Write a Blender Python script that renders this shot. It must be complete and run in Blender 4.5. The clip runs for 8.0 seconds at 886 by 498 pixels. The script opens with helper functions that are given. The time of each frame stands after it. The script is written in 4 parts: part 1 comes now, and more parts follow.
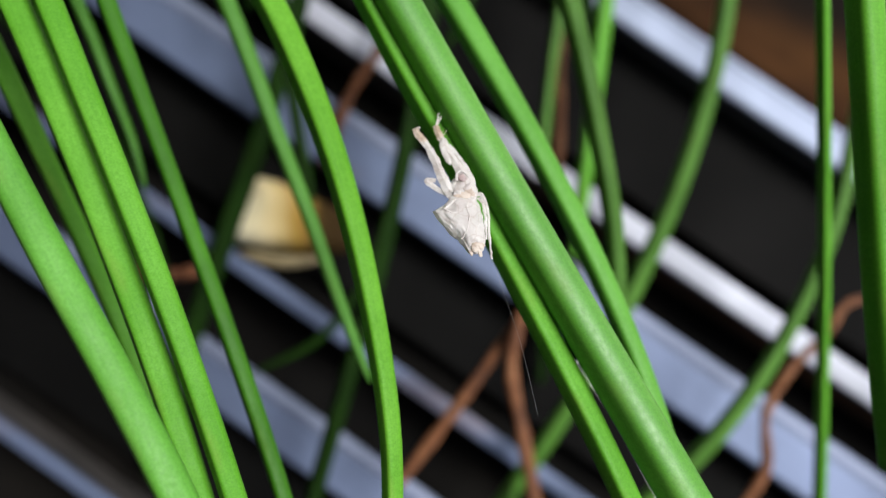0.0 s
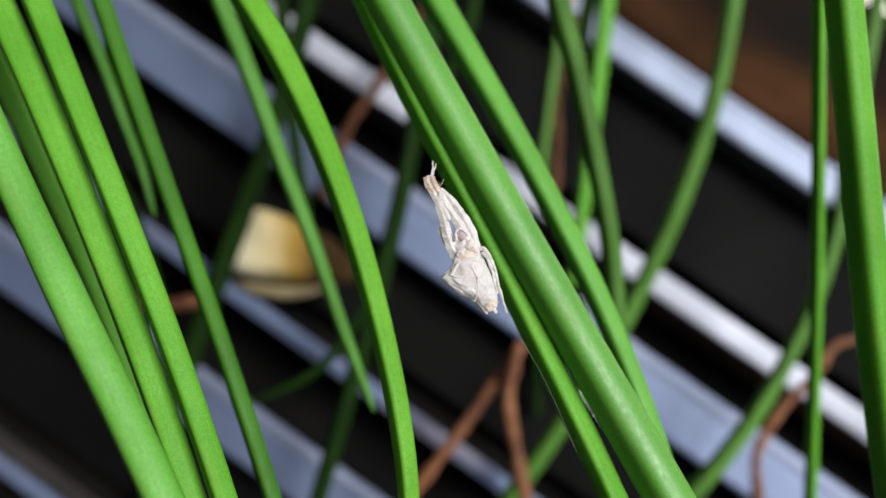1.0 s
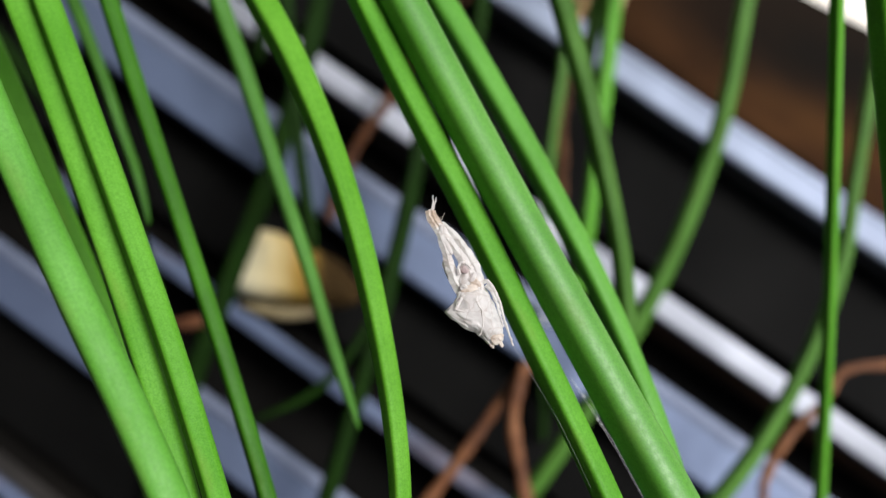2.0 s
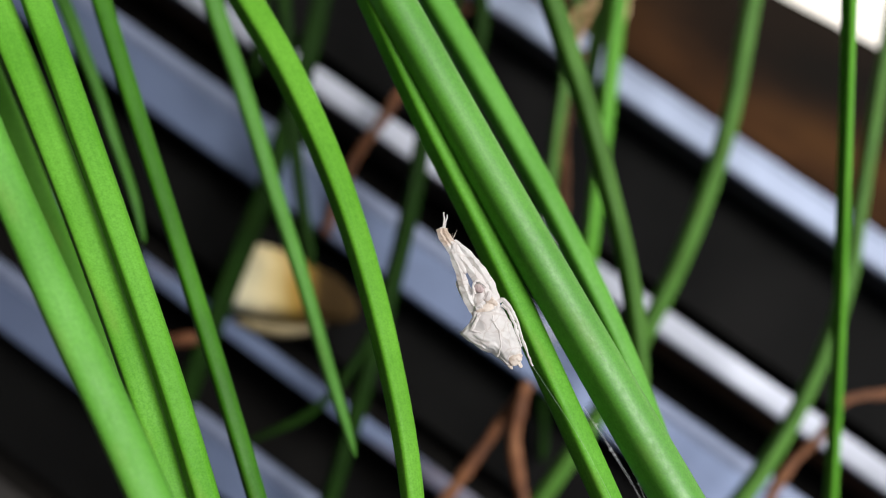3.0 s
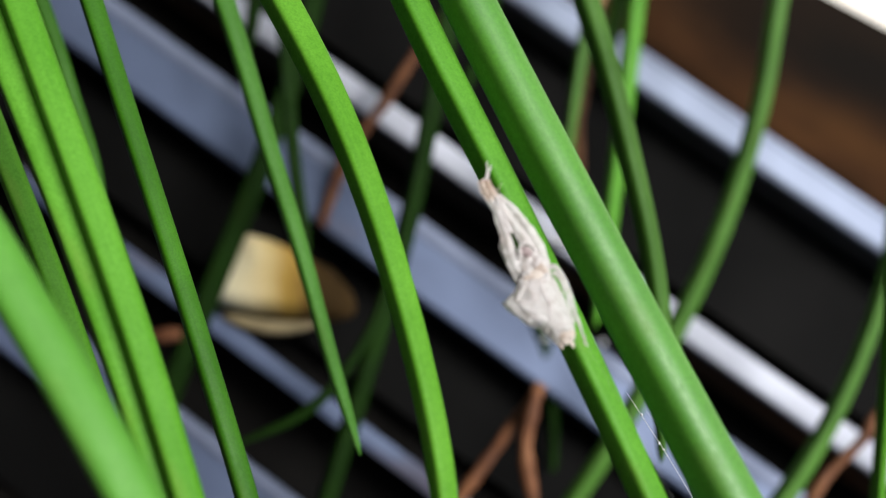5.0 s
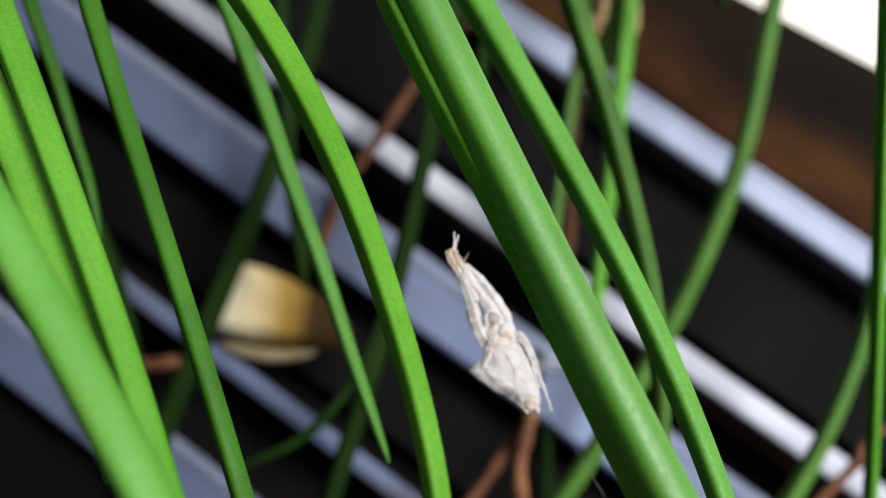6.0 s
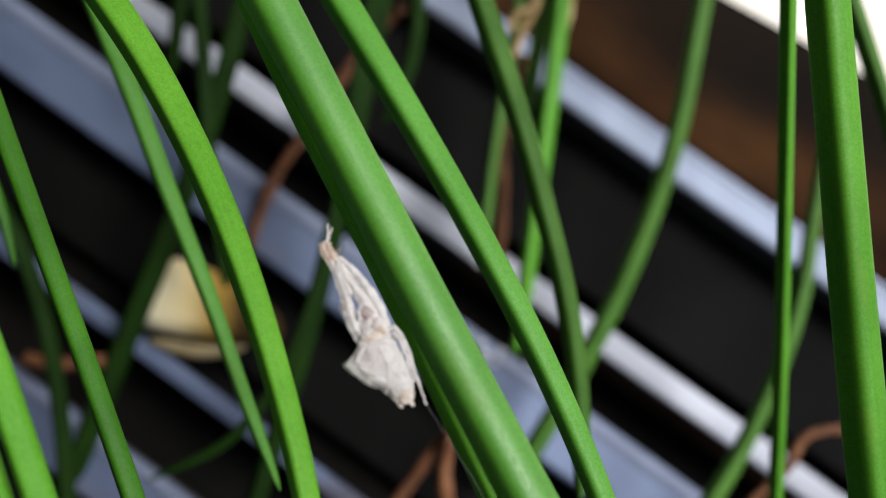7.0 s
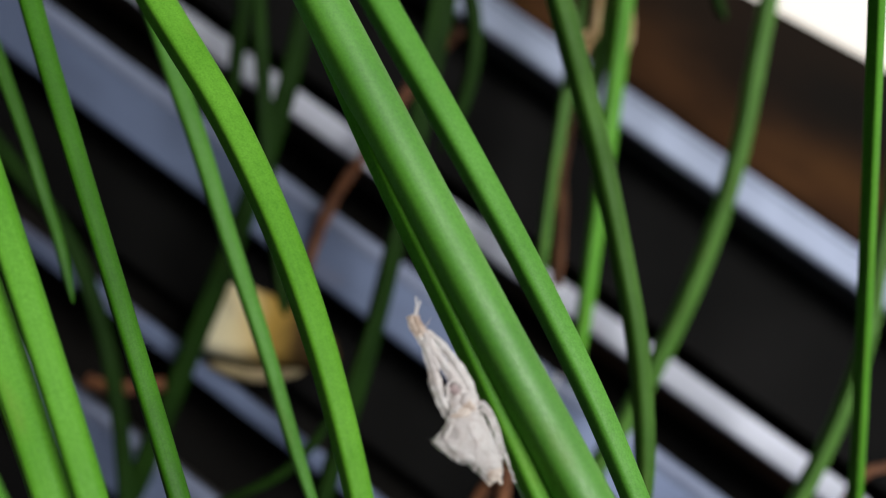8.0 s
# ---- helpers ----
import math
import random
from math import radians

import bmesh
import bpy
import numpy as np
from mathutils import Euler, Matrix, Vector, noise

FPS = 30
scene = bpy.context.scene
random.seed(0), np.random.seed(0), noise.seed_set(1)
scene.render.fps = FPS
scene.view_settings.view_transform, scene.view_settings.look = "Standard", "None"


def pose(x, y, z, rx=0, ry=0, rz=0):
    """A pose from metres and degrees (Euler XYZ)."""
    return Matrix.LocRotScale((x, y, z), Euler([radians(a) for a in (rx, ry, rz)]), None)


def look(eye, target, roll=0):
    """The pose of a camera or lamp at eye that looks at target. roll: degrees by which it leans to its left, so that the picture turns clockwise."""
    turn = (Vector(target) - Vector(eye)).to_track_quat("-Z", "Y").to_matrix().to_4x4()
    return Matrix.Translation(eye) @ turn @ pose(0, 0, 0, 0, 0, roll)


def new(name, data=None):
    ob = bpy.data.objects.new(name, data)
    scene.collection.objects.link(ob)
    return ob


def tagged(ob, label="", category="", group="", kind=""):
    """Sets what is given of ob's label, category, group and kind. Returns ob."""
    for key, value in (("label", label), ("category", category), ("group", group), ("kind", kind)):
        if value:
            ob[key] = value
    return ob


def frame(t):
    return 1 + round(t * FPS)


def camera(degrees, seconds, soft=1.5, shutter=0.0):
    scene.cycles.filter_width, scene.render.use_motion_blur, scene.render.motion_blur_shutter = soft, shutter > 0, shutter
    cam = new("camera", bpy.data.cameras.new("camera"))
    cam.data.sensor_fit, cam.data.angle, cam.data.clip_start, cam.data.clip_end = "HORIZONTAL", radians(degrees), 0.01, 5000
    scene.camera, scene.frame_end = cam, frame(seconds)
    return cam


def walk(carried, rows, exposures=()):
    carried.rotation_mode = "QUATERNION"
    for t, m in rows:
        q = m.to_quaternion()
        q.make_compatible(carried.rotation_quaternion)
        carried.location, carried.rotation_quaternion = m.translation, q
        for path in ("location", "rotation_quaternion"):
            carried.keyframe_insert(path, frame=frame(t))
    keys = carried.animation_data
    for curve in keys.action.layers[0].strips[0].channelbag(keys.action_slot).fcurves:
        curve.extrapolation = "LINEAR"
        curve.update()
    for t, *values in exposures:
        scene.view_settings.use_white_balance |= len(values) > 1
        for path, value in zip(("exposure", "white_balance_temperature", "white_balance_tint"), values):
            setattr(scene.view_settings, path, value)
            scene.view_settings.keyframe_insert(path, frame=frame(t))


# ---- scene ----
# ---- camera ----
cam = camera(52.0, 8.0, soft=1.0)
cam.data.dof.use_dof = True
cam.data.dof.focus_distance = 0.0505
cam.data.dof.aperture_fstop = 25.0
walk(cam, [
    (0, pose(0, 0, 0.14892, 7.37, -2.246, -0.29)),
    (0.5, pose(-0.00042, -0.00066, 0.14873, 9.165, -2.91, -0.327)),
    (1, pose(-0.001, -0.00032, 0.14917, 9.514, -2.955, -0.008)),
    (1.5, pose(-0.00146, -0.00048, 0.14879, 9.286, -3.075, 0.409)),
    (1.7, pose(-0.00049, -0.00307, 0.14852, 10.846, -2.479, 0.38)),
    (2.8, pose(-0.00115, -0.00278, 0.14707, 13.173, -2.708, 0.57)),
    (3, pose(-0.00155, -0.00171, 0.14645, 12.784, -3.13, 0.487)),
    (3.5, pose(-0.00047, -0.00191, 0.14301, 13.659, -3.58, 0.39)),
    (4, pose(-0.00008, 0.0005, 0.13978, 12.716, -3.531, 0.513)),
    (4.2, pose(-0.0005, 0.00025, 0.13934, 13.145, -3.261, 0.493)),
    (5.3, pose(-0.0031, -0.0038, 0.13764, 14.592, -4.038, 1.01)),
    (5.5, pose(-0.0019, -0.00379, 0.13853, 15.233, -3.008, 1.141)),
    (6, pose(-0.0029, -0.0044, 0.13953, 16.31, -4.208, 0.853)),
    (6.2, pose(-0.00269, -0.00315, 0.13905, 16.11, -4.771, 0.494)),
    (6.5, pose(-0.0003, 0.00029, 0.13916, 14.312, -4.215, 0.704)),
    (7, pose(0.00249, 0.00177, 0.1401, 12.813, -5.505, 0.41)),
    (7.5, pose(0.00119, 0.00376, 0.14033, 12.077, -3.825, 0.091)),
    (8, pose(0.00103, 0.00437, 0.14002, 13.011, -2.857, 1.338)),
], exposures=[(0, 0.06), (1.5, 0.0), (3.0, -0.03), (4.0, -0.03), (5.5, -0.03), (6.5, 0.0), (7.0, -0.24), (7.5, -0.46), (8.0, -0.46)])

# ---- daylight: hazy sky from above, a soft sun from the open side ----
world = bpy.data.worlds.new("sky")
scene.world = world
world.use_nodes = True
wn = world.node_tree.nodes
wl = world.node_tree.links
sky = wn.new("ShaderNodeTexSky")
sky.sky_type = "NISHITA"
sky.sun_disc = False
sky.sun_elevation = radians(59)
sky.sun_rotation = radians(81)
sky.air_density = 1.0
sky.dust_density = 2.0
wn["Background"].inputs["Strength"].default_value = 0.052
wl.new(sky.outputs["Color"], wn["Background"].inputs["Color"])
lamp = bpy.data.lights.new("sun", "SUN")
lamp.energy = 4.8
lamp.angle = radians(26)
lamp.color = (1.0, 0.98, 0.95)
sun = new("sun", lamp)
sun.matrix_world = look((0.50, 0.12, 0.86), (0, 0, 0))


# ---- materials ----
def shader(name):
    m = bpy.data.materials.new(name)
    m.use_nodes = True
    return m, m.node_tree.nodes, m.node_tree.links, m.node_tree.nodes["Principled BSDF"]


def ramp(nodes, links, source, stops):
    r = nodes.new("ShaderNodeValToRGB")
    while len(r.color_ramp.elements) < len(stops):
        r.color_ramp.elements.new(0.5)
    for e, (p, c) in zip(r.color_ramp.elements, stops):
        e.position, e.color = p, (*c, 1)
    links.new(source, r.inputs["Fac"])
    return r


def noise_tex(nodes, links, scale, detail=4.0, stretch=None, coords="Object"):
    t = nodes.new("ShaderNodeTexCoord")
    n = nodes.new("ShaderNodeTexNoise")
    n.inputs["Scale"].default_value = scale
    n.inputs["Detail"].default_value = detail
    if stretch:
        mp = nodes.new("ShaderNodeMapping")
        mp.inputs["Scale"].default_value = stretch
        links.new(t.outputs[coords], mp.inputs["Vector"])
        links.new(mp.outputs["Vector"], n.inputs["Vector"])
    else:
        links.new(t.outputs[coords], n.inputs["Vector"])
    return n


def bump(nodes, links, bsdf, height, strength, distance):
    b = nodes.new("ShaderNodeBump")
    b.inputs["Strength"].default_value = strength
    b.inputs["Distance"].default_value = distance
    links.new(height, b.inputs["Height"])
    links.new(b.outputs["Normal"], bsdf.inputs["Normal"])


def mixc(nodes, links, a, b, fac, blend="MIX"):
    m = nodes.new("ShaderNodeMix")
    m.data_type, m.blend_type = "RGBA", blend
    for sock, v in ((m.inputs["Factor"], fac), (m.inputs[6], a), (m.inputs[7], b)):
        if isinstance(v, (float, int)):
            sock.default_value = v
        elif isinstance(v, tuple):
            sock.default_value = (*v, 1)
        else:
            links.new(v, sock)
    return m.outputs[2]


def leaf_material(name, light, dark, rough=0.46, gloss=0.55, bloom=0.0):
    """Waxy green blade: grainy skin, faint lengthwise veins, a few olive blemishes and duller patches."""
    m, n, l, b = shader(name)
    vein = noise_tex(n, l, 1.0, 3.0, (30.0, 0.8, 1.0), "UV")
    broad = noise_tex(n, l, 150.0, 3.0)
    grain = noise_tex(n, l, 8500.0, 2.0)
    patch = noise_tex(n, l, 1.0, 4.0, (3.0, 1.7, 1.0), "UV")
    base = ramp(n, l, broad.outputs["Fac"], [(0.32, dark), (0.68, light)])
    skin = ramp(n, l, grain.outputs["Fac"], [(0.34, (0.84, 0.87, 0.80)), (0.5, (1, 1, 1)), (0.68, (1.11, 1.08, 1.15))])
    col = mixc(n, l, base.outputs["Color"], skin.outputs["Color"], 1.0, "MULTIPLY")
    mottle = noise_tex(n, l, 3600.0, 4.0)
    spots = ramp(n, l, mottle.outputs["Fac"], [(0.38, (0.94, 0.95, 0.93)), (0.60, (1.02, 1.015, 1.03))])
    col = mixc(n, l, col, spots.outputs["Color"], 1.0, "MULTIPLY")
    lines = ramp(n, l, vein.outputs["Fac"], [(0.30, (0.90, 0.93, 0.86)), (0.62, (1.04, 1.03, 1.04))])
    col = mixc(n, l, col, lines.outputs["Color"], 1.0, "MULTIPLY")
    worn = ramp(n, l, patch.outputs["Fac"], [(0.60, (0, 0, 0)), (0.74, (0.38, 0.38, 0.38))])
    col = mixc(n, l, col, (light[0] * 1.35, light[1] * 0.80, light[2] * 1.3), worn.outputs["Color"])
    l.new(col, b.inputs["Base Color"])
    rr = ramp(n, l, patch.outputs["Fac"], [(0.3, (rough - 0.03,) * 3), (0.7, (rough + 0.10,) * 3)])
    wax = ramp(n, l, mottle.outputs["Fac"], [(0.36, (1.12, 1.12, 1.12)), (0.62, (0.94, 0.94, 0.94))])
    dull = mixc(n, l, rr.outputs["Color"], wax.outputs["Color"], 1.0, "MULTIPLY")
    l.new(dull, b.inputs["Roughness"])
    b.inputs["Specular IOR Level"].default_value = gloss
    b.inputs["Specular Tint"].default_value = (0.95, 1.0, 0.97, 1)
    b.inputs["Coat Weight"].default_value = bloom
    b.inputs["Coat Roughness"].default_value = 0.60
    tall = mixc(n, l, grain.outputs["Color"], vein.outputs["Color"], 0.25)
    tall = mixc(n, l, tall, mottle.outputs["Color"], 0.30)
    bump(n, l, b, tall, 0.22, 0.00007)
    return m


LIME = leaf_material("lime_leaf", (0.110, 0.328, 0.028), (0.076, 0.262, 0.015), 0.50, 0.16)
YELLOW = leaf_material("yellow_green_leaf", (0.116, 0.330, 0.026), (0.080, 0.262, 0.014), 0.50, 0.16)
MINT = leaf_material("pale_green_leaf", (0.100, 0.320, 0.034), (0.074, 0.262, 0.020), 0.55, 0.45)
SHEEN = leaf_material("glossy_leaf", (0.092, 0.312, 0.022), (0.062, 0.240, 0.013), 0.50, 0.8, 0.25)
GREEN = leaf_material("green_leaf", (0.101, 0.322, 0.023), (0.069, 0.250, 0.013), 0.52, 0.26)
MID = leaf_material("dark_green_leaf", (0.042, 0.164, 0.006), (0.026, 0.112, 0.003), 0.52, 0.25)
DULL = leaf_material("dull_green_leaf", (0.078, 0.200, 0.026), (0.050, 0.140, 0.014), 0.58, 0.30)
# darker copy of the green; the clump's inner shade is in its colour
SHADED = leaf_material("shaded_leaf", (0.010, 0.034, 0.0022), (0.006, 0.022, 0.0012), 0.65, 0.10)


def dark_material(name, a, b_, rough, scale, gloss=0.05):
    m, n, l, b = shader(name)
    t = noise_tex(n, l, scale, 6.0)
    r = ramp(n, l, t.outputs["Fac"], [(0.35, a), (0.7, b_)])
    l.new(r.outputs["Color"], b.inputs["Base Color"])
    b.inputs["Roughness"].default_value = rough
    b.inputs["Specular IOR Level"].default_value = gloss
    bump(n, l, b, t.outputs["Fac"], 0.4, 0.001)
    return m


def trough_material(name, a, b_, rust, gloss=0.04):
    """Grimy black channel with dull rust-brown patches; in PIT the black is mostly painted shade."""
    m, n, l, b = shader(name)
    fine = noise_tex(n, l, 70.0, 6.0)
    wide = noise_tex(n, l, 38.0, 3.0, (0.35, 1.0, 1.0))
    c = ramp(n, l, fine.outputs["Fac"], [(0.35, a), (0.7, b_)])
    where = ramp(n, l, wide.outputs["Fac"], [(0.52, (0, 0, 0)), (0.70, (0.8, 0.8, 0.8))])
    col = mixc(n, l, c.outputs["Color"], rust, where.outputs["Color"])
    l.new(col, b.inputs["Base Color"])
    b.inputs["Roughness"].default_value = 0.65
    b.inputs["Specular IOR Level"].default_value = gloss
    bump(n, l, b, fine.outputs["Fac"], 0.4, 0.001)
    return m


def stem_material():
    m, n, l, b = shader("dry_stem")
    a = noise_tex(n, l, 260.0, 5.0)
    r = ramp(n, l, a.outputs["Fac"], [(0.3, (0.080, 0.025, 0.008)), (0.55, (0.175, 0.064, 0.022)), (0.75, (0.27, 0.115, 0.045))])
    l.new(r.outputs["Color"], b.inputs["Base Color"])
    b.inputs["Roughness"].default_value = 0.7
    bump(n, l, b, a.outputs["Fac"], 0.5, 0.0003)
    return m


BROWN = stem_material()
STRAW = dark_material("dry_straw", (0.42, 0.28, 0.13), (0.62, 0.47, 0.27), 0.75, 300)


def metal_material(name, tone, rough, metal=0.3, gloss=0.3):
    """Weathered satin aluminium, with drawn grain, dull blotches and a few rusty specks."""
    m, n, l, b = shader(name)
    grain = noise_tex(n, l, 700.0, 2.0, (0.04, 1.0, 1.0))
    blotch = noise_tex(n, l, 80.0, 5.0, (0.5, 1.0, 1.0))
    rust = noise_tex(n, l, 55.0, 5.0, (0.6, 1.6, 1.0))
    c = ramp(n, l, blotch.outputs["Fac"], [(0.34, tuple(0.72 * v for v in tone)), (0.62, tone)])
    spots = ramp(n, l, rust.outputs["Fac"], [(0.62, (0, 0, 0)), (0.74, (0.6, 0.6, 0.6))])
    col = mixc(n, l, c.outputs["Color"], (0.26, 0.17, 0.14), spots.outputs["Color"])
    l.new(col, b.inputs["Base Color"])
    b.inputs["Metallic"].default_value = metal
    rr = ramp(n, l, blotch.outputs["Fac"], [(0.3, (rough + 0.12,) * 3), (0.7, (rough,) * 3)])
    l.new(rr.outputs["Color"], b.inputs["Roughness"])
    b.inputs["Specular IOR Level"].default_value = gloss
    bump(n, l, b, grain.outputs["Fac"], 0.12, 0.0002)
    return m


ALU = metal_material("satin_aluminium", (0.136, 0.174, 0.280), 0.48)
LIPS = metal_material("pale_aluminium", (0.60, 0.625, 0.72), 0.65, 0.05, 0.2)
# lighter copy of ALU: the chamfer's highlight as base colour
EDGE = metal_material("highlit_aluminium", (0.25, 0.29, 0.41), 0.5)
BRIGHT = metal_material("bright_aluminium", (0.42, 0.48, 0.64), 0.65, 0.05, 0.2)


BLACK = dark_material("black_gasket", (0.070, 0.066, 0.064), (0.11, 0.10, 0.096), 0.7, 120, 0.1)
# near-black trough and floor colours stand in for deep shade between rails
PIT = trough_material("shaded_trough", (0.0036, 0.0036, 0.0036), (0.0060, 0.0060, 0.0058), (0.010, 0.0078, 0.0062))
RUSTY = trough_material("rusty_web", (0.040, 0.036, 0.035), (0.070, 0.062, 0.058), (0.20, 0.088, 0.034))
TROUGH = dark_material("shaded_grey_trough", (0.0055, 0.0055, 0.0055), (0.0095, 0.0092, 0.0092), 0.8, 60, 0.05)
GAP_SHADE = dark_material("shaded_floor", (0.005, 0.005, 0.005), (0.009, 0.008, 0.007), 0.8, 45, 0.05)


def board_material():
    """Brown weathered wood; shade is painted along the side away from the rails, with a ragged border."""
    m, n, l, b = shader("brown_board")
    t = n.new("ShaderNodeTexCoord")
    sep = n.new("ShaderNodeSeparateXYZ")
    l.new(t.outputs["Object"], sep.inputs["Vector"])
    fine = noise_tex(n, l, 90.0, 6.0, (0.35, 1.0, 1.0))
    wide = noise_tex(n, l, 42.0, 4.0, (0.6, 1.0, 1.0))
    wood = ramp(n, l, fine.outputs["Fac"], [(0.34, (0.012, 0.006, 0.004)), (0.52, (0.044, 0.020, 0.009)), (0.70, (0.082, 0.036, 0.013))])
    edge = n.new("ShaderNodeMath")
    edge.operation = "MULTIPLY_ADD"
    l.new(wide.outputs["Fac"], edge.inputs[0])
    edge.inputs[1].default_value = 0.022
    l.new(sep.outputs["Y"], edge.inputs[2])
    # painted shade: the wood goes near-black towards the far side
    shade_band = ramp(n, l, edge.outputs[0], [(0.074, (0, 0, 0)), (0.088, (0.88, 0.88, 0.88))])
    col = mixc(n, l, wood.outputs["Color"], (0.009, 0.008, 0.007), shade_band.outputs["Color"])
    l.new(col, b.inputs["Base Color"])
    b.inputs["Roughness"].default_value = 0.85
    b.inputs["Specular IOR Level"].default_value = 0.03
    bump(n, l, b, fine.outputs["Fac"], 0.4, 0.001)
    return m


BOARD = board_material()
BLOCKER = dark_material("dark_blocker", (0.010, 0.006, 0.004), (0.040, 0.019, 0.009), 0.85, 45, 0.03)


def husk_material():
    m, n, l, b = shader("dry_husk")
    t = n.new("ShaderNodeTexCoord")
    sep = n.new("ShaderNodeSeparateXYZ")
    l.new(t.outputs["Generated"], sep.inputs["Vector"])
    a = noise_tex(n, l, 300.0, 5.0)
    add = n.new("ShaderNodeMath")
    add.operation = "MULTIPLY_ADD"
    l.new(a.outputs["Fac"], add.inputs[0])
    add.inputs[1].default_value = 0.16
    l.new(sep.outputs["X"], add.inputs[2])
    r = ramp(n, l, add.outputs[0], [(0.16, (0.84, 0.79, 0.56)), (0.42, (0.66, 0.53, 0.27)), (0.60, (0.36, 0.225, 0.045)), (0.80, (0.06, 0.034, 0.010))])
    l.new(r.outputs["Color"], b.inputs["Base Color"])
    b.inputs["Roughness"].default_value = 0.8
    b.inputs["Specular IOR Level"].default_value = 0.15
    bump(n, l, b, a.outputs["Fac"], 0.3, 0.0004)
    return m


HUSK = husk_material()
RIM = dark_material("husk_rim", (0.26, 0.21, 0.12), (0.38, 0.31, 0.18), 0.8, 260)


def skin_material(name, a, b_, thin):
    """Papery cast skin that lets some light through."""
    m, n, l, b = shader(name)
    t = noise_tex(n, l, 1400.0, 4.0)
    r = ramp(n, l, t.outputs["Fac"], [(0.35, a), (0.65, b_)])
    tc = n.new("ShaderNodeTexCoord")
    vein = n.new("ShaderNodeTexVoronoi")
    vein.feature = "DISTANCE_TO_EDGE"
    vein.inputs["Scale"].default_value = 900.0
    warp = noise_tex(n, l, 900.0, 3.0)
    bent = mixc(n, l, tc.outputs["Object"], warp.outputs["Color"], 0.0012)
    l.new(bent, vein.inputs["Vector"])
    lines = ramp(n, l, vein.outputs["Distance"], [(0.0, (0.80, 0.75, 0.72)), (0.05, (1, 1, 1))])
    col = mixc(n, l, r.outputs["Color"], lines.outputs["Color"], 1.0, "MULTIPLY")
    l.new(col, b.inputs["Base Color"])
    b.inputs["Roughness"].default_value = 0.42
    bump(n, l, b, t.outputs["Fac"], 0.6, 0.00008)
    tr = n.new("ShaderNodeBsdfTranslucent")
    l.new(r.outputs["Color"], tr.inputs["Color"])
    mx = n.new("ShaderNodeMixShader")
    mx.inputs["Fac"].default_value = thin
    l.new(b.outputs["BSDF"], mx.inputs[1])
    l.new(tr.outputs["BSDF"], mx.inputs[2])
    clear = n.new("ShaderNodeBsdfTransparent")
    mz = n.new("ShaderNodeMixShader")
    mz.inputs["Fac"].default_value = thin * 0.5
    l.new(mx.outputs["Shader"], mz.inputs[1])
    l.new(clear.outputs["BSDF"], mz.inputs[2])
    l.new(mz.outputs["Shader"], n["Material Output"].inputs["Surface"])
    return m


SKIN = skin_material("cast_skin", (0.76, 0.71, 0.695), (0.87, 0.845, 0.83), 0.34)
TAN = skin_material("tan_skin", (0.62, 0.48, 0.38), (0.82, 0.73, 0.65), 0.3)
ROSE = skin_material("rosy_skin", (0.46, 0.35, 0.35), (0.78, 0.68, 0.66), 0.3)


def silk_material():
    m, n, l, b = shader("silk")
    b.inputs["Base Color"].default_value = (0.8, 0.8, 0.82, 1)
    b.inputs["Roughness"].default_value = 0.3
    return m


SILK = silk_material()


def fine_silk_material():
    """A strand so thin that most of the light goes by."""
    m, n, l, b = shader("fine_silk")
    b.inputs["Base Color"].default_value = (0.8, 0.8, 0.82, 1)
    b.inputs["Alpha"].default_value = 0.3
    return m


STRAND = fine_silk_material()


# emission in place of sunlight on the ground past the board
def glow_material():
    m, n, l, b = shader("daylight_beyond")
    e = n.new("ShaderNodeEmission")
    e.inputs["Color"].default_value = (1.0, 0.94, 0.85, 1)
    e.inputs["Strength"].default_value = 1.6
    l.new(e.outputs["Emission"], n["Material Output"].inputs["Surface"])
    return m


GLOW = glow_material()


# ---- building helpers ----
def part(name, bm, material, parent=None, label="", smooth=True):
    me = bpy.data.meshes.new(name)
    bm.to_mesh(me)
    bm.free()
    me.materials.append(material)
    if smooth:
        for f in me.polygons:
            f.use_smooth = True
    ob = new(name, me)
    if parent is not None:
        ob.parent = parent
    if label:
        tagged(ob, label)
    return ob


def curve_points(points, steps):
    """A smooth line through a few guide points."""
    p = [Vector(q) for q in points]
    p = [p[0] * 2 - p[1]] + p + [p[-1] * 2 - p[-2]]
    out = []
    for i in range(1, len(p) - 2):
        a, b, c, d = p[i - 1:i + 3]
        for k in range(steps):
            s = k / steps
            out.append(0.5 * (2 * b + (c - a) * s + (2 * a - 5 * b + 4 * c - d) * s * s + (3 * b - a - 3 * c + d) * s ** 3))
    out.append(p[-2])
    return out


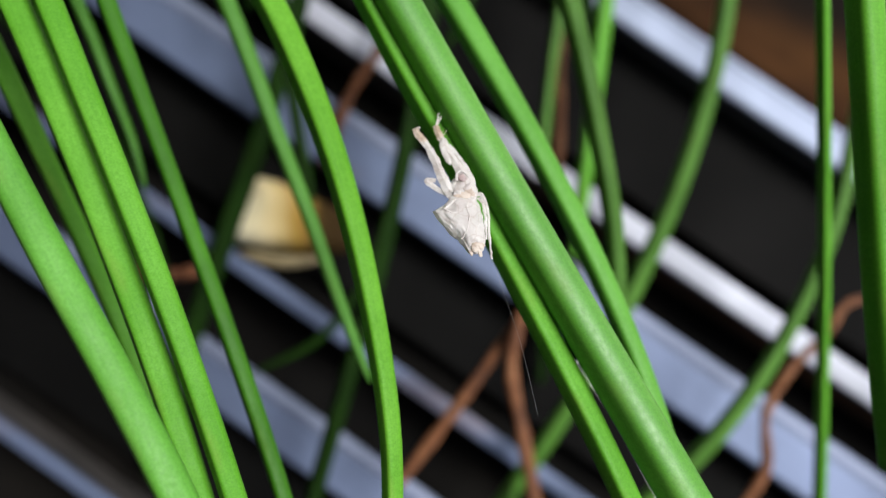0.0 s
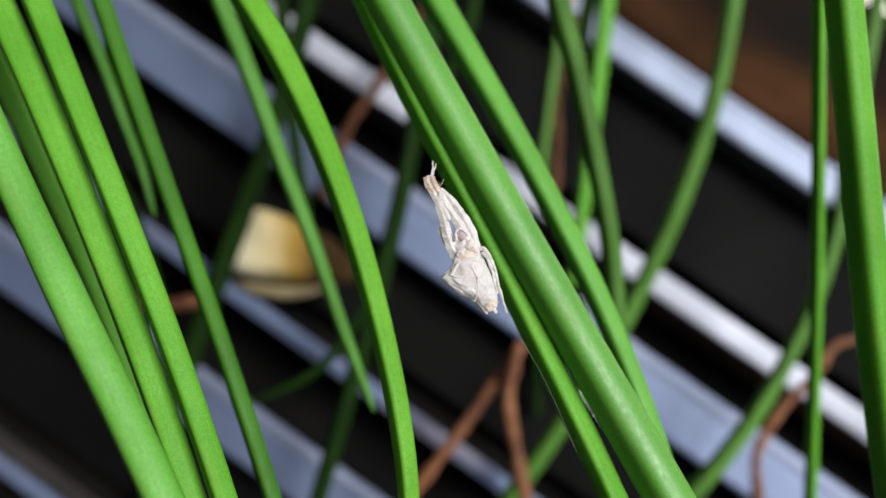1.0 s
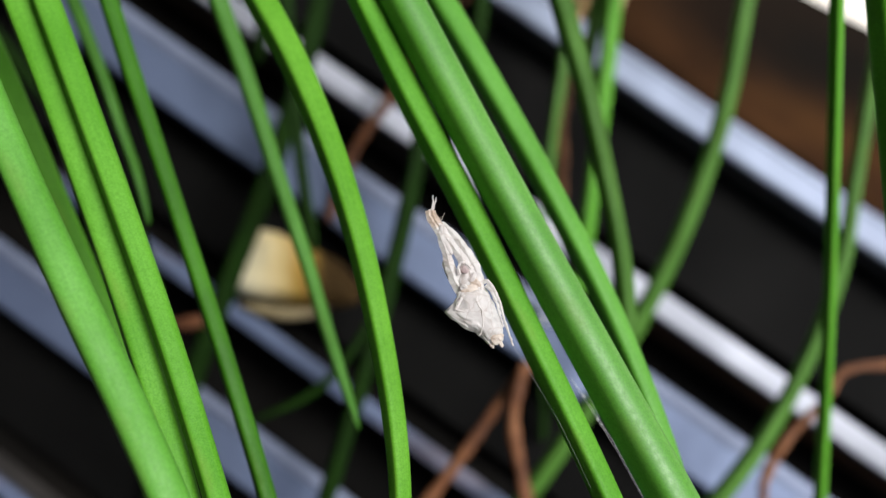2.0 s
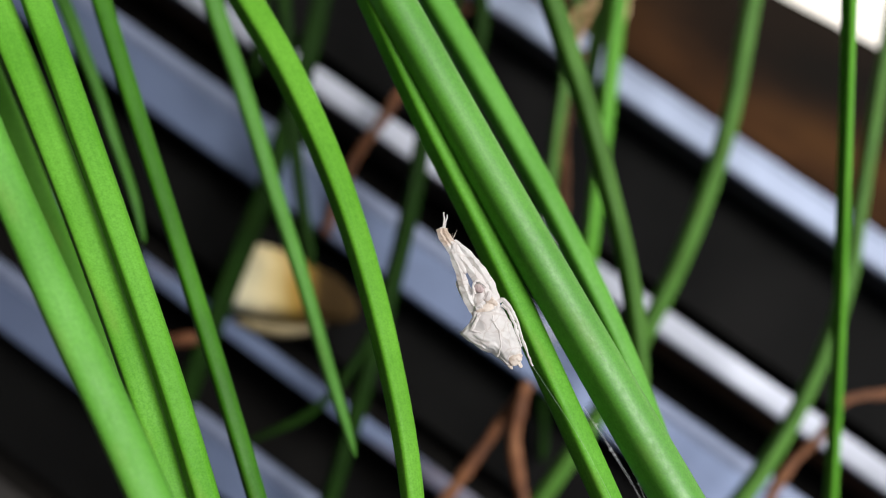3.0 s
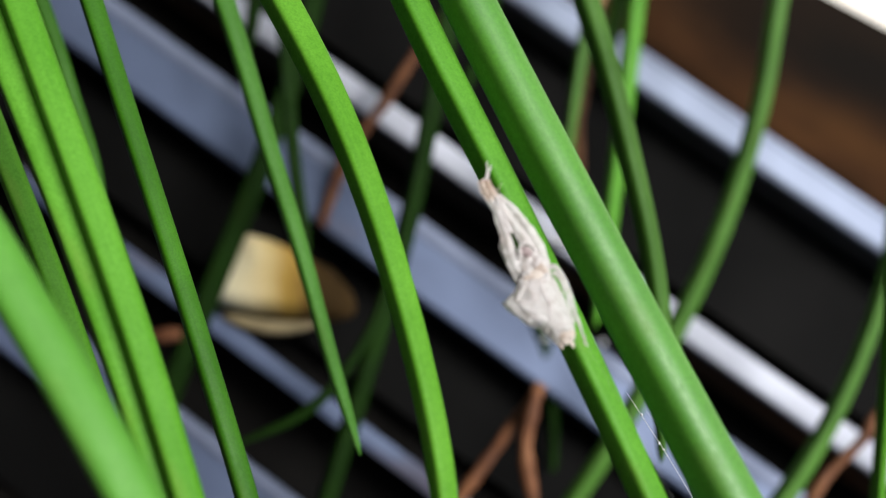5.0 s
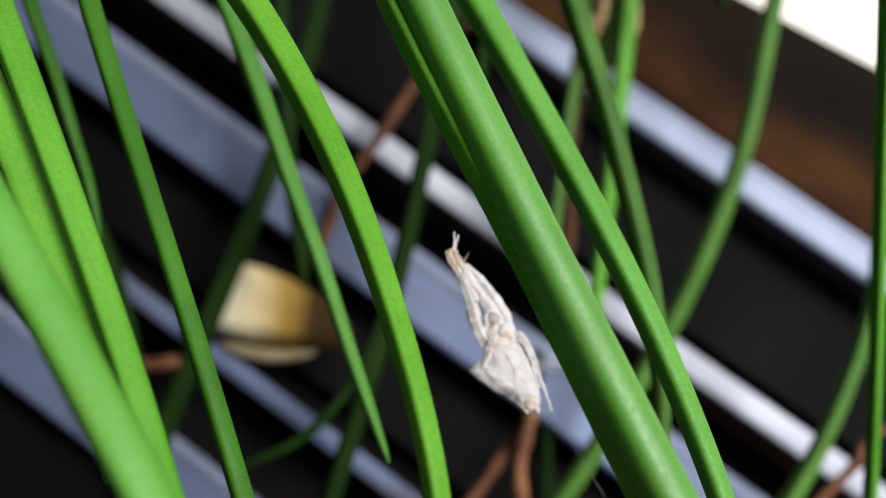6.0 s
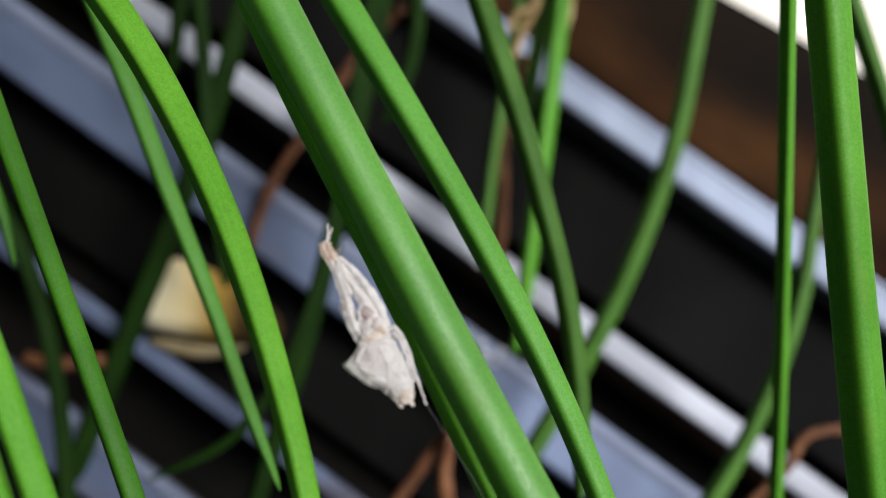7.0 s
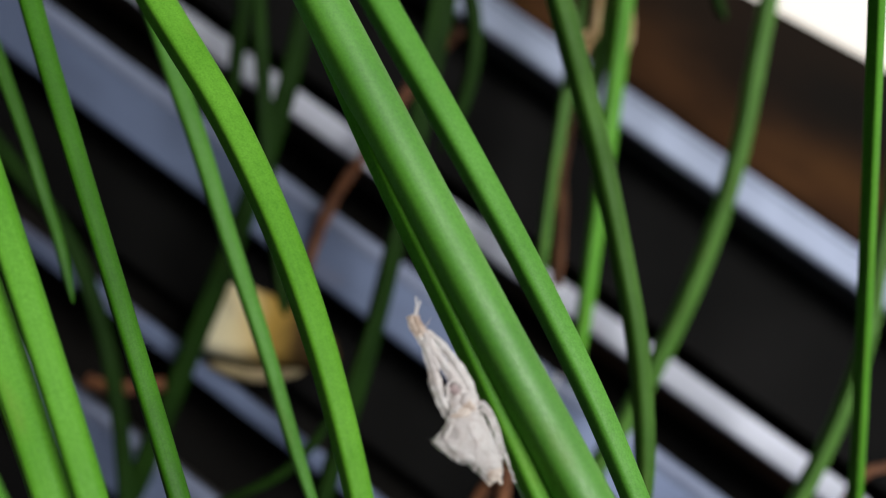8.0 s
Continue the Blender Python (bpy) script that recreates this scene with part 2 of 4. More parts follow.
def tube(points, radius, sides=14, section=None, up=Vector((0, 0, 1)), cap=True):
    """A swept tube; radius(s) along it, section(angle, s) shapes the round; UV runs round and along."""
    bm = bmesh.new()
    uv = bm.loops.layers.uv.new("UVMap")
    rings, n, run = [], len(points), 0.0
    length = []
    for i, q in enumerate(points):
        if i:
            run += (q - points[i - 1]).length
        length.append(run)
    for i, q in enumerate(points):
        t = (points[min(i + 1, n - 1)] - points[max(i - 1, 0)]).normalized()
        side = t.cross(up)
        side = side.normalized() if side.length > 1e-6 else Vector((1, 0, 0))
        over = side.cross(t)
        s = i / (n - 1)
        r = radius(s)
        ring = []
        for k in range(sides):
            a = 2 * math.pi * k / sides
            w = r * (section(a, s) if section else 1.0)
            ring.append(bm.verts.new(q + side * (w * math.cos(a)) + over * (w * math.sin(a))))
        rings.append(ring)
    for i in range(n - 1):
        for k in range(sides):
            j = (k + 1) % sides
            f = bm.faces.new((rings[i][k], rings[i + 1][k], rings[i + 1][j], rings[i][j]))
            for lp, (u, v) in zip(f.loops, ((k, i), (k, i + 1), (k + 1, i + 1), (k + 1, i))):
                lp[uv].uv = (u / sides, length[v] * 100)
    if cap:
        bm.faces.new(rings[0])
        bm.faces.new(list(reversed(rings[-1])))
    bm.normal_update()
    return bm


def box(a, b, bevel=0.0, segments=2):
    bm = bmesh.new()
    bmesh.ops.create_cube(bm, size=1)
    a, b = Vector(a), Vector(b)
    for v in bm.verts:
        v.co = Vector([(a[i] + b[i]) / 2 + v.co[i] * (b[i] - a[i]) for i in range(3)])
    if bevel:
        bmesh.ops.bevel(bm, geom=bm.edges[:], offset=bevel, segments=segments, affect="EDGES", profile=0.5)
    return bm


def outline(corners):
    """The distance from the origin to a straight-sided outline of (x, y) corners, by degrees."""
    ring = sorted((math.degrees(math.atan2(y, x)), math.hypot(x, y)) for x, y in corners)
    ring = ring + [(ring[0][0] + 360, ring[0][1])]

    def reach(deg):
        if deg < ring[0][0]:
            deg += 360
        for (a, p), (b, q) in zip(ring, ring[1:]):
            if a <= deg <= b:
                u, v = radians(deg - a), radians(b - deg)
                return p * q * math.sin(u + v) / (p * math.sin(u) + q * math.sin(v))
        return ring[0][1]

    return reach


def extrude(profile, length, material, name, parent, label=""):
    """A straight bar along x with the given (y, z) outline."""
    bm = bmesh.new()
    ends = []
    for x in (-length / 2, length / 2):
        ends.append([bm.verts.new((x, y, z)) for y, z in profile])
    n = len(profile)
    for k in range(n):
        j = (k + 1) % n
        bm.faces.new((ends[0][k], ends[0][j], ends[1][j], ends[1][k]))
    bm.faces.new(list(reversed(ends[0])))
    bm.faces.new(ends[1])
    bmesh.ops.recalc_face_normals(bm, faces=bm.faces[:])
    return part(name, bm, material, parent, label, smooth=False)


# ---- the ground below, the board and the open daylight past it ----
RAIL = -34.95     # turn of the rails in plan, degrees
TOP = 0.030
BASE = 0.019


def across(y, z=0.0):
    """A pose whose x runs along the rails, y metres across them."""
    return pose(0, 0, 0, 0, 0, RAIL) @ pose(0, y, z)


# shallow floor, coloured as dark as a deep shaded gap
floor = part("floor", box((-0.19, -0.16, -0.05), (0.19, 0.0612, BASE)), GAP_SHADE, smooth=False)
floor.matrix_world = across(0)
tagged(floor, "floor under the metal rails, gap shade in its colour", "floor", kind="structure")
board = part("ledge_board", box((-0.19, 0.0617, -0.05), (0.19, 0.1125, 0.027), 0.001), BOARD, smooth=False)
board.matrix_world = across(0)
tagged(board, "dark brown weathered board beyond the rails", "board", kind="structure")
# self-lit sheet for the bright ground
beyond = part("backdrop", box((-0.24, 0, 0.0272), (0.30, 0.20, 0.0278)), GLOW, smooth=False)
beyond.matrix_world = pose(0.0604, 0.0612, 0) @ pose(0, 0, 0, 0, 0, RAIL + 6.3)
tagged(beyond, "glowing sheet for the overexposed daylight ground past the board", "daylight", kind="structure")


# added out of view: cuts the left sky, darkens leaf flanks and rail reflections
wall = part("light_blocker_west", box((-0.20, -0.45, -0.05), (-0.100, 0.45, 0.80)), BLOCKER, smooth=False)
tagged(wall, "unseen dark wall added to block skylight from the left", "wall", kind="structure")


# ---- rails ----
def rail(ledge, lip, lip_high, metal, lip_metal, floor_metal, edge, low, web=BLACK):
    """One track: a flat ledge with a chamfered edge, a narrow rounded lip beside it, black webs and a black trough."""
    thing = new("metal_rail")
    thing.matrix_world = across((ledge[0] + ledge[1]) / 2)
    mid = (ledge[0] + ledge[1]) / 2
    a, b = ledge[0] - mid, ledge[1] - mid
    c = (b - a) * 0.24
    extrude([(a, TOP - 0.0012), (a, TOP - 0.0004), (a + 0.0004, TOP), (b - c - 0.0001, TOP), (b - c - 0.0001, TOP - 0.0012)], 0.38, metal, "ledge", thing, "dull blue-grey aluminium ledge")
    extrude([(b - c, TOP - 0.0012), (b - c, TOP + 0.0001), (b - c * 0.6, TOP + 0.0003), (b - c * 0.2, TOP), (b, TOP - 0.0004), (b, TOP - 0.0012)], 0.38, edge, "edge_bead", thing, "edge bead, highlight painted in on the dull rails")
    extrude([(a + 0.001, BASE), (a + 0.001, TOP - 0.0014), (b - 0.001, TOP - 0.0014), (b - 0.001, BASE)], 0.38, BLACK, "web", thing, "black painted web")
    if lip:
        p, q = lip[0] - mid, lip[1] - mid
        r = (q - p) / 2
        arc = [((p + q) / 2 - r * math.cos(math.pi * k / 8), lip_high - r * 0.3 + r * 0.3 * math.sin(math.pi * k / 8)) for k in range(9)]
        extrude([(q, lip_high - 0.0014), (p, lip_high - 0.0014)] + arc, 0.38, lip_metal, "lip", thing, "bright aluminium lip")
        lo, hi = q + 0.004, a - 0.0005
        extrude([(lo, low - 0.004), (hi, low - 0.004), (hi, low), (lo, low)], 0.38, floor_metal, "trough", thing, "channel floor, deep shade in its near-black colour")
        extrude([(p + 0.0003, BASE), (p + 0.0003, lip_high - 0.0016), (q - 0.0003, lip_high - 0.0016), (q - 0.0003, BASE)], 0.38, web, "web", thing, "black painted web")
    return tagged(thing, "weathered aluminium track rail with a black channel", "rail", "parallel rails")


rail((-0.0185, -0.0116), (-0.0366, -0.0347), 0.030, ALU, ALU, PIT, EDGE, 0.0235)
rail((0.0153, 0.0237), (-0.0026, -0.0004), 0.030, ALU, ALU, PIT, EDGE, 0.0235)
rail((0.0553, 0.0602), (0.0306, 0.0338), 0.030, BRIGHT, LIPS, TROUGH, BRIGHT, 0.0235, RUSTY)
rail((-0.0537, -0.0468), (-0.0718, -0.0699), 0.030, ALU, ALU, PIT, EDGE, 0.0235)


# ---- the plant ----
CROWN = Vector((-0.015, 0.185, 0.0277))
plant = new("rush_plant")
plant.location = CROWN
tagged(plant, "clump of long arching green rush leaves with dry brown stems", "plant")
PLANT_LEAVES = {}


FLANKED = (13, (22, 0.76), (112, 0.82))      # a steep flank and one broad flattish face
ROUNDED = (5, (22, 0.80), (114, 0.86))      # the same, nearly round
RIDGED = (6, (20, 0.72), (78, 0.90), (122, 0.90))      # a flank and two broad faces


def keeled(a, faces):
    """A blade's section: round below, with flattish faces above that meet in soft creases."""
    hard, *sides = faces
    k = sum(max(0.0, math.cos(a - radians(at)) / far) ** hard for at, far in sides)
    return (1.0 + k) ** (-1 / hard) * 1.03


def arch_back(points, k):
    """Guide points that carry a blade from the crown, over and down to where it comes into view."""
    p0, p1 = Vector(points[0]), Vector(points[1])
    back = (p0 - p1).normalized()
    foot = CROWN + Vector((0.012 * math.cos(k * 2.4), 0.008 * math.sin(k * 2.4), 0.0))
    one = p0 + back * 0.022
    one.y = max(one.y, p0.y + 0.012)
    two = foot.lerp(one, 0.55)
    two.z = max(one.z, 0.085) + 0.022
    three = foot + Vector((0, -0.006, 0.055))
    return [foot, three, two, one]


def leaf(key, points, r0, r1, material, tip=False, arched=True, faces=FLANKED, roll=0):
    k = len(PLANT_LEAVES)
    guide = [Vector(p) for p in points]
    lead = arch_back(points, k) if arched else []
    line = curve_points(lead + guide, 9)
    share = len(lead) / (len(lead) + len(guide) - 1)

    def radius(s):
        r = r0 + (r1 - r0) * max(0.0, (s - share) / (1 - share))
        r *= 1 + 0.025 * math.sin(11 * s + k)
        if tip and s > 0.90:
            r *= max(0.12, math.sqrt(max(0.0, 1 - ((s - 0.90) / 0.101) ** 2)))
        return r

    turn = random.uniform(-0.10, 0.10) + radians(roll)

    def twist(s):
        return radians(7 - 15 * max(0.0, (s - share) / (1 - share)))

    bm = tube([q - CROWN for q in line], radius, 44, lambda a, s: keeled(a + turn + twist(s), faces))
    ob = part("leaf", bm, material, plant)
    PLANT_LEAVES[key] = (ob, guide[0] - CROWN)
    return ob


leaf("broad_near", [(-0.0320, 0.0318, 0.1032), (-0.0246, 0.0173, 0.1024), (-0.0214, 0.0111, 0.1020), (-0.0179, 0.0048, 0.1018), (-0.0144, -0.0013, 0.1015), (-0.0111, -0.0076, 0.1011), (-0.0086, -0.0141, 0.1006)], 0.00098, 0.00114, MINT, faces=ROUNDED)
leaf("near_second", [(-0.0303, 0.0384, 0.0941), (-0.0258, 0.0272, 0.0937), (-0.0221, 0.0184, 0.0934), (-0.0185, 0.0095, 0.0934), (-0.0151, 0.0004, 0.0934), (-0.0121, -0.0088, 0.0932), (-0.0097, -0.0182, 0.0924)], 0.00110, 0.00086, LIME)
leaf("near_third", [(-0.0288, 0.0382, 0.0948), (-0.0246, 0.0279, 0.0947), (-0.0208, 0.0191, 0.0946), (-0.0171, 0.0106, 0.0947), (-0.0136, 0.0022, 0.0947), (-0.0105, -0.0061, 0.0946), (-0.0077, -0.0144, 0.0945)], 0.00095, 0.00077, LIME)
leaf("near_shaded", [(-0.0396, 0.0428, 0.0883), (-0.031, 0.0258, 0.0864), (-0.0282, 0.0202, 0.0858), (-0.0255, 0.0145, 0.0852), (-0.0228, 0.0088, 0.0846), (-0.0203, 0.0031, 0.0839), (-0.018, -0.0027, 0.0833)], 0.00088, 0.00072, LIME)
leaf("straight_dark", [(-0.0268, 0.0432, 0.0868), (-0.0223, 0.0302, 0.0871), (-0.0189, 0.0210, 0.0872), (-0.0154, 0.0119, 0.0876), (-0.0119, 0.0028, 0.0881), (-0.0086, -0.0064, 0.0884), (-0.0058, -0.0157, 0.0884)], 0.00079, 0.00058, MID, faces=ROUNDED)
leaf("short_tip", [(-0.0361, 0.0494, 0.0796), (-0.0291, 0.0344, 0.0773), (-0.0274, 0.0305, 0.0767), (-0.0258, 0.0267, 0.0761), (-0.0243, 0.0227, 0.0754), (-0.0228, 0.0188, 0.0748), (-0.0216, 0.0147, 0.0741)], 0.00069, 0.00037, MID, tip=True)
leaf("thin_tip", [(-0.0220, 0.0490, 0.0839), (-0.0163, 0.0337, 0.0800), (-0.0132, 0.0260, 0.0789), (-0.0105, 0.0187, 0.0780), (-0.0078, 0.0117, 0.0771), (-0.0054, 0.0049, 0.0763), (-0.0030, -0.0014, 0.0756)], 0.00093, 0.00046, MINT, tip=True, faces=ROUNDED)
leaf("bowed", [(-0.0163, 0.0405, 0.0906), (-0.011, 0.0291, 0.0913), (-0.0071, 0.021, 0.0918), (-0.0041, 0.0126, 0.0924), (-0.0021, 0.0039, 0.093), (-0.001, -0.0049, 0.0937), (-0.0012, -0.0139, 0.0944)], 0.00118, 0.00059, YELLOW)
leaf("under_skin", [(-0.0098, 0.039, 0.0935), (-0.0044, 0.0277, 0.0935), (-0.0004, 0.0194, 0.0935), (0.0038, 0.0113, 0.0935), (0.0078, 0.0031, 0.0936), (0.0117, -0.0052, 0.0937), (0.0153, -0.0136, 0.0938)], 0.00098, 0.00083, GREEN)
leaf("thick_middle", [(-0.008, 0.0383, 0.0946), (-0.0021, 0.0268, 0.0946), (0.002, 0.0188, 0.0945), (0.0061, 0.0108, 0.0946), (0.0103, 0.0028, 0.0946), (0.0145, -0.0052, 0.0947), (0.0187, -0.0132, 0.0946)], 0.00142, 0.00148, SHEEN, faces=RIDGED)
leaf("beside_thick", [(-0.006, 0.0443, 0.0855), (0.0008, 0.0313, 0.0863), (0.0052, 0.0229, 0.0868), (0.0094, 0.0144, 0.0874), (0.0132, 0.0056, 0.0881), (0.0162, -0.0034, 0.0888), (0.0183, -0.0127, 0.0896)], 0.00128, 0.00063, MINT, faces=ROUNDED)
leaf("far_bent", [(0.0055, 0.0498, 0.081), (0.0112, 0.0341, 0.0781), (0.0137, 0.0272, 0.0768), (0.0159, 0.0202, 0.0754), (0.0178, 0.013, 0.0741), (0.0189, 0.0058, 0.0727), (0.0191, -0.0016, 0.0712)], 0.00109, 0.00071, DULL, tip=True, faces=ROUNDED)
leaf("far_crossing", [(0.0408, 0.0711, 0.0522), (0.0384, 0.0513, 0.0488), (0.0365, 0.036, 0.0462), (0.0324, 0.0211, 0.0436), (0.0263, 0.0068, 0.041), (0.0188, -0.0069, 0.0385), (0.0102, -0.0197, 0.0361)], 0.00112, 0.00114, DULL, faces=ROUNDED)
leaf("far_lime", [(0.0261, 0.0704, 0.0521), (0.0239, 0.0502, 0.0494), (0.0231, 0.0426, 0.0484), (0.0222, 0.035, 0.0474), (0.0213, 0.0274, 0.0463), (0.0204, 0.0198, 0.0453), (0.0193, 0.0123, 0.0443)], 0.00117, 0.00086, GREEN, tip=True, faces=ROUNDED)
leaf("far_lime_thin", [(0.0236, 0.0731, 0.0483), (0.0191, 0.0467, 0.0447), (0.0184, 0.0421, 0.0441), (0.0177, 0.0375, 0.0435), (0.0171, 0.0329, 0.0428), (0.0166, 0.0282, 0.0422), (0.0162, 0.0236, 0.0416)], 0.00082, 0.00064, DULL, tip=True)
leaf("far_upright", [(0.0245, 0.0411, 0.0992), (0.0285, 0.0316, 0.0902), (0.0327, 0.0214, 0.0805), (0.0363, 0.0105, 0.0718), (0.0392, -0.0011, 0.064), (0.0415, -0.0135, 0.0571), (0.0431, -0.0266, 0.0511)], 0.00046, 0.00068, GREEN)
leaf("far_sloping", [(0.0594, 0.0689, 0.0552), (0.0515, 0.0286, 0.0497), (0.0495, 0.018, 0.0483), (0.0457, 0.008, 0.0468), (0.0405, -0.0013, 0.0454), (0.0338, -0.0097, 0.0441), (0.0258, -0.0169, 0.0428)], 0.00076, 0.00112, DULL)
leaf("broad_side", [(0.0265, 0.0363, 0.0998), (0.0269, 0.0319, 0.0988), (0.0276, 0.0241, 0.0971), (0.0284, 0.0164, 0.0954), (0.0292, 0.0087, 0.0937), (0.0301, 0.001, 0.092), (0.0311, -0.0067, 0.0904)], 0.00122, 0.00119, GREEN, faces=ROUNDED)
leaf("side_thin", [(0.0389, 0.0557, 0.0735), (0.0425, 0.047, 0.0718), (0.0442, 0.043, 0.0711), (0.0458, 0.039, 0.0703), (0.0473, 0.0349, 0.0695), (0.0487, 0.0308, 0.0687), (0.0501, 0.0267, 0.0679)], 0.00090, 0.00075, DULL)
leaf("far_shaded", [(-0.0074, 0.0725, 0.0496), (-0.0102, 0.0591, 0.0459), (-0.0134, 0.0441, 0.0419), (-0.0181, 0.0296, 0.0378), (-0.0236, 0.0152, 0.0337), (-0.029, 0.0008, 0.0297), (-0.0335, -0.0139, 0.0256)], 0.00123, 0.00149, SHADED)
leaf("shaded_middle", [(0.0078, 0.0699, 0.0523), (0.0016, 0.0356, 0.0476), (-0.0007, 0.0229, 0.0459), (-0.0037, 0.0104, 0.0442), (-0.0071, -0.0019, 0.0424), (-0.0107, -0.0143, 0.0407), (-0.0144, -0.0265, 0.039)], 0.00111, 0.00105, SHADED)
leaf("curled_low", [(0.0056, 0.0659, 0.0578), (0.0011, 0.0335, 0.0534), (0, 0.0257, 0.0523), (-0.0018, 0.0174, 0.0512), (-0.0047, 0.0095, 0.0501), (-0.0096, 0.0031, 0.049), (-0.017, -0.0007, 0.0482)], 0.00074, 0.00049, SHADED, tip=True)
leaf("low_stub", [(0.0158, 0.015, 0.0303), (0.0167, 0.0115, 0.0294), (0.0174, 0.0081, 0.0285), (0.0178, 0.0046, 0.0276), (0.018, 0.001, 0.0266), (0.018, -0.0025, 0.0257)], 0.00089, 0.00062, SHADED, tip=True, arched=False)
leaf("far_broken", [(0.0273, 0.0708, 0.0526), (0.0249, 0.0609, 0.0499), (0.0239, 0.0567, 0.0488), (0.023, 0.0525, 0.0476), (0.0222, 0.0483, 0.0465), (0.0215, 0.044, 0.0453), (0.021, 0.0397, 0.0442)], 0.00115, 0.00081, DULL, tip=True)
leaf("shaded_side", [(-0.0697, 0.0685, 0.0545), (-0.0411, 0.0345, 0.0478), (-0.0346, 0.0267, 0.0462), (-0.0305, 0.0177, 0.0442), (-0.0282, 0.008, 0.0419), (-0.0271, -0.002, 0.0394), (-0.0265, -0.0118, 0.0369)], 0.00099, 0.00088, SHADED, tip=True)
leaf("far_short", [(-0.0173, 0.0725, 0.0489), (-0.0178, 0.0622, 0.0462), (-0.0181, 0.0584, 0.0452), (-0.0183, 0.0547, 0.0442), (-0.0187, 0.0509, 0.0432), (-0.019, 0.0471, 0.0422), (-0.0195, 0.0434, 0.0412)], 0.0011, 0.00078, SHADED, tip=True)
leaf("far_back", [(0.0034, 0.0735, 0.0485), (0.0071, 0.0586, 0.045), (0.0081, 0.0547, 0.044), (0.0084, 0.0508, 0.0431), (0.0079, 0.047, 0.042), (0.0067, 0.0432, 0.041), (0.0048, 0.0394, 0.0399)], 0.00099, 0.00086, SHADED, tip=True)
leaf("shaded_thin", [(-0.017, 0.068, 0.0541), (-0.0137, 0.0371, 0.0502), (-0.0133, 0.0333, 0.0498), (-0.0128, 0.0295, 0.0493), (-0.0122, 0.0258, 0.0488), (-0.0115, 0.022, 0.0484), (-0.0108, 0.0182, 0.0479)], 0.00082, 0.0007, SHADED, tip=True)

leaf("far_dim_tip", [(0.0342, 0.063, 0.05), (0.0347, 0.0592, 0.0492), (0.0351, 0.0568, 0.0486), (0.0355, 0.0549, 0.0482), (0.0364, 0.0534, 0.0478)], 0.00080, 0.00060, SHADED, tip=True, faces=ROUNDED)

def dry_stem(points, r0, r1, material=BROWN, label="dry reddish-brown stem"):
    line = curve_points(points, 10)
    k = random.uniform(0, 9)
    bm = tube([q - CROWN for q in line], lambda s: (r0 + (r1 - r0) * s) * (1 + 0.10 * math.sin(23 * s + k) + 0.06 * math.sin(51 * s)), 10)
    for v in bm.verts:
        v.co += noise.noise_vector(v.co * 900) * 0.00012
    return part("dry_stem", bm, material, plant, label)


dry_stem([(0.0138, 0.0064, 0.0433), (0.0092, -0.0001, 0.0423), (0.0046, -0.0063, 0.0413), (-0.0013, -0.0138, 0.0401)], 0.00066, 0.00073)
dry_stem([(0.013, 0.0056, 0.0452), (0.0119, -0.0001, 0.0444), (0.0132, -0.0078, 0.0435), (0.0148, -0.0162, 0.0425)], 0.00071, 0.00084)
CURLED = dry_stem([(0.0564, 0.0088, 0.0433), (0.051, 0.008, 0.043), (0.0483, 0.0043, 0.0424), (0.0443, 0.0004, 0.0417), (0.0413, -0.0049, 0.0409), (0.0411, -0.0116, 0.0401), (0.0376, -0.0169, 0.0392)], 0.00054, 0.00067)
dry_stem([(0.0068, 0.0548, 0.0398), (0.0008, 0.0475, 0.0375), (-0.0031, 0.0414, 0.0357), (-0.008, 0.0341, 0.0335), (-0.0108, 0.0261, 0.0312)], 0.00075, 0.00068)
dry_stem([(0.0209, 0.0475, 0.0429), (0.0189, 0.0378, 0.0415), (0.0188, 0.0309, 0.0406), (0.0184, 0.024, 0.0397)], 0.00063, 0.0007)
dry_stem([(0.0195, 0.0506, 0.0448), (0.0221, 0.0527, 0.0455), (0.0241, 0.0557, 0.0465), (0.0248, 0.0602, 0.0476)], 0.00046, 0.00052, STRAW, "curled straw-coloured sheath")
dry_stem([(0.0189, 0.0487, 0.0464), (0.0193, 0.0503, 0.0468), (0.0205, 0.0512, 0.0471), (0.0219, 0.051, 0.0472), (0.0226, 0.0523, 0.0475)], 0.00032, 0.00045, STRAW, "curled straw-coloured sheath")
dry_stem([(0.0252, 0.0553, 0.0485), (0.0256, 0.0522, 0.0477), (0.0255, 0.0503, 0.0472), (0.0249, 0.0484, 0.0467)], 0.00051, 0.00026, STRAW, "curled straw-coloured sheath")
dry_stem([(0.022, 0.0566, 0.049), (0.0219, 0.0543, 0.0482), (0.0215, 0.0512, 0.0474), (0.0203, 0.0488, 0.0466), (0.0192, 0.0457, 0.0458)], 0.00050, 0.00034, STRAW, "curled straw-coloured sheath")
dry_stem([(-0.0343, 0.0122, 0.0343), (-0.0305, 0.0115, 0.0344), (-0.0256, 0.012, 0.0348)], 0.00082, 0.00082)


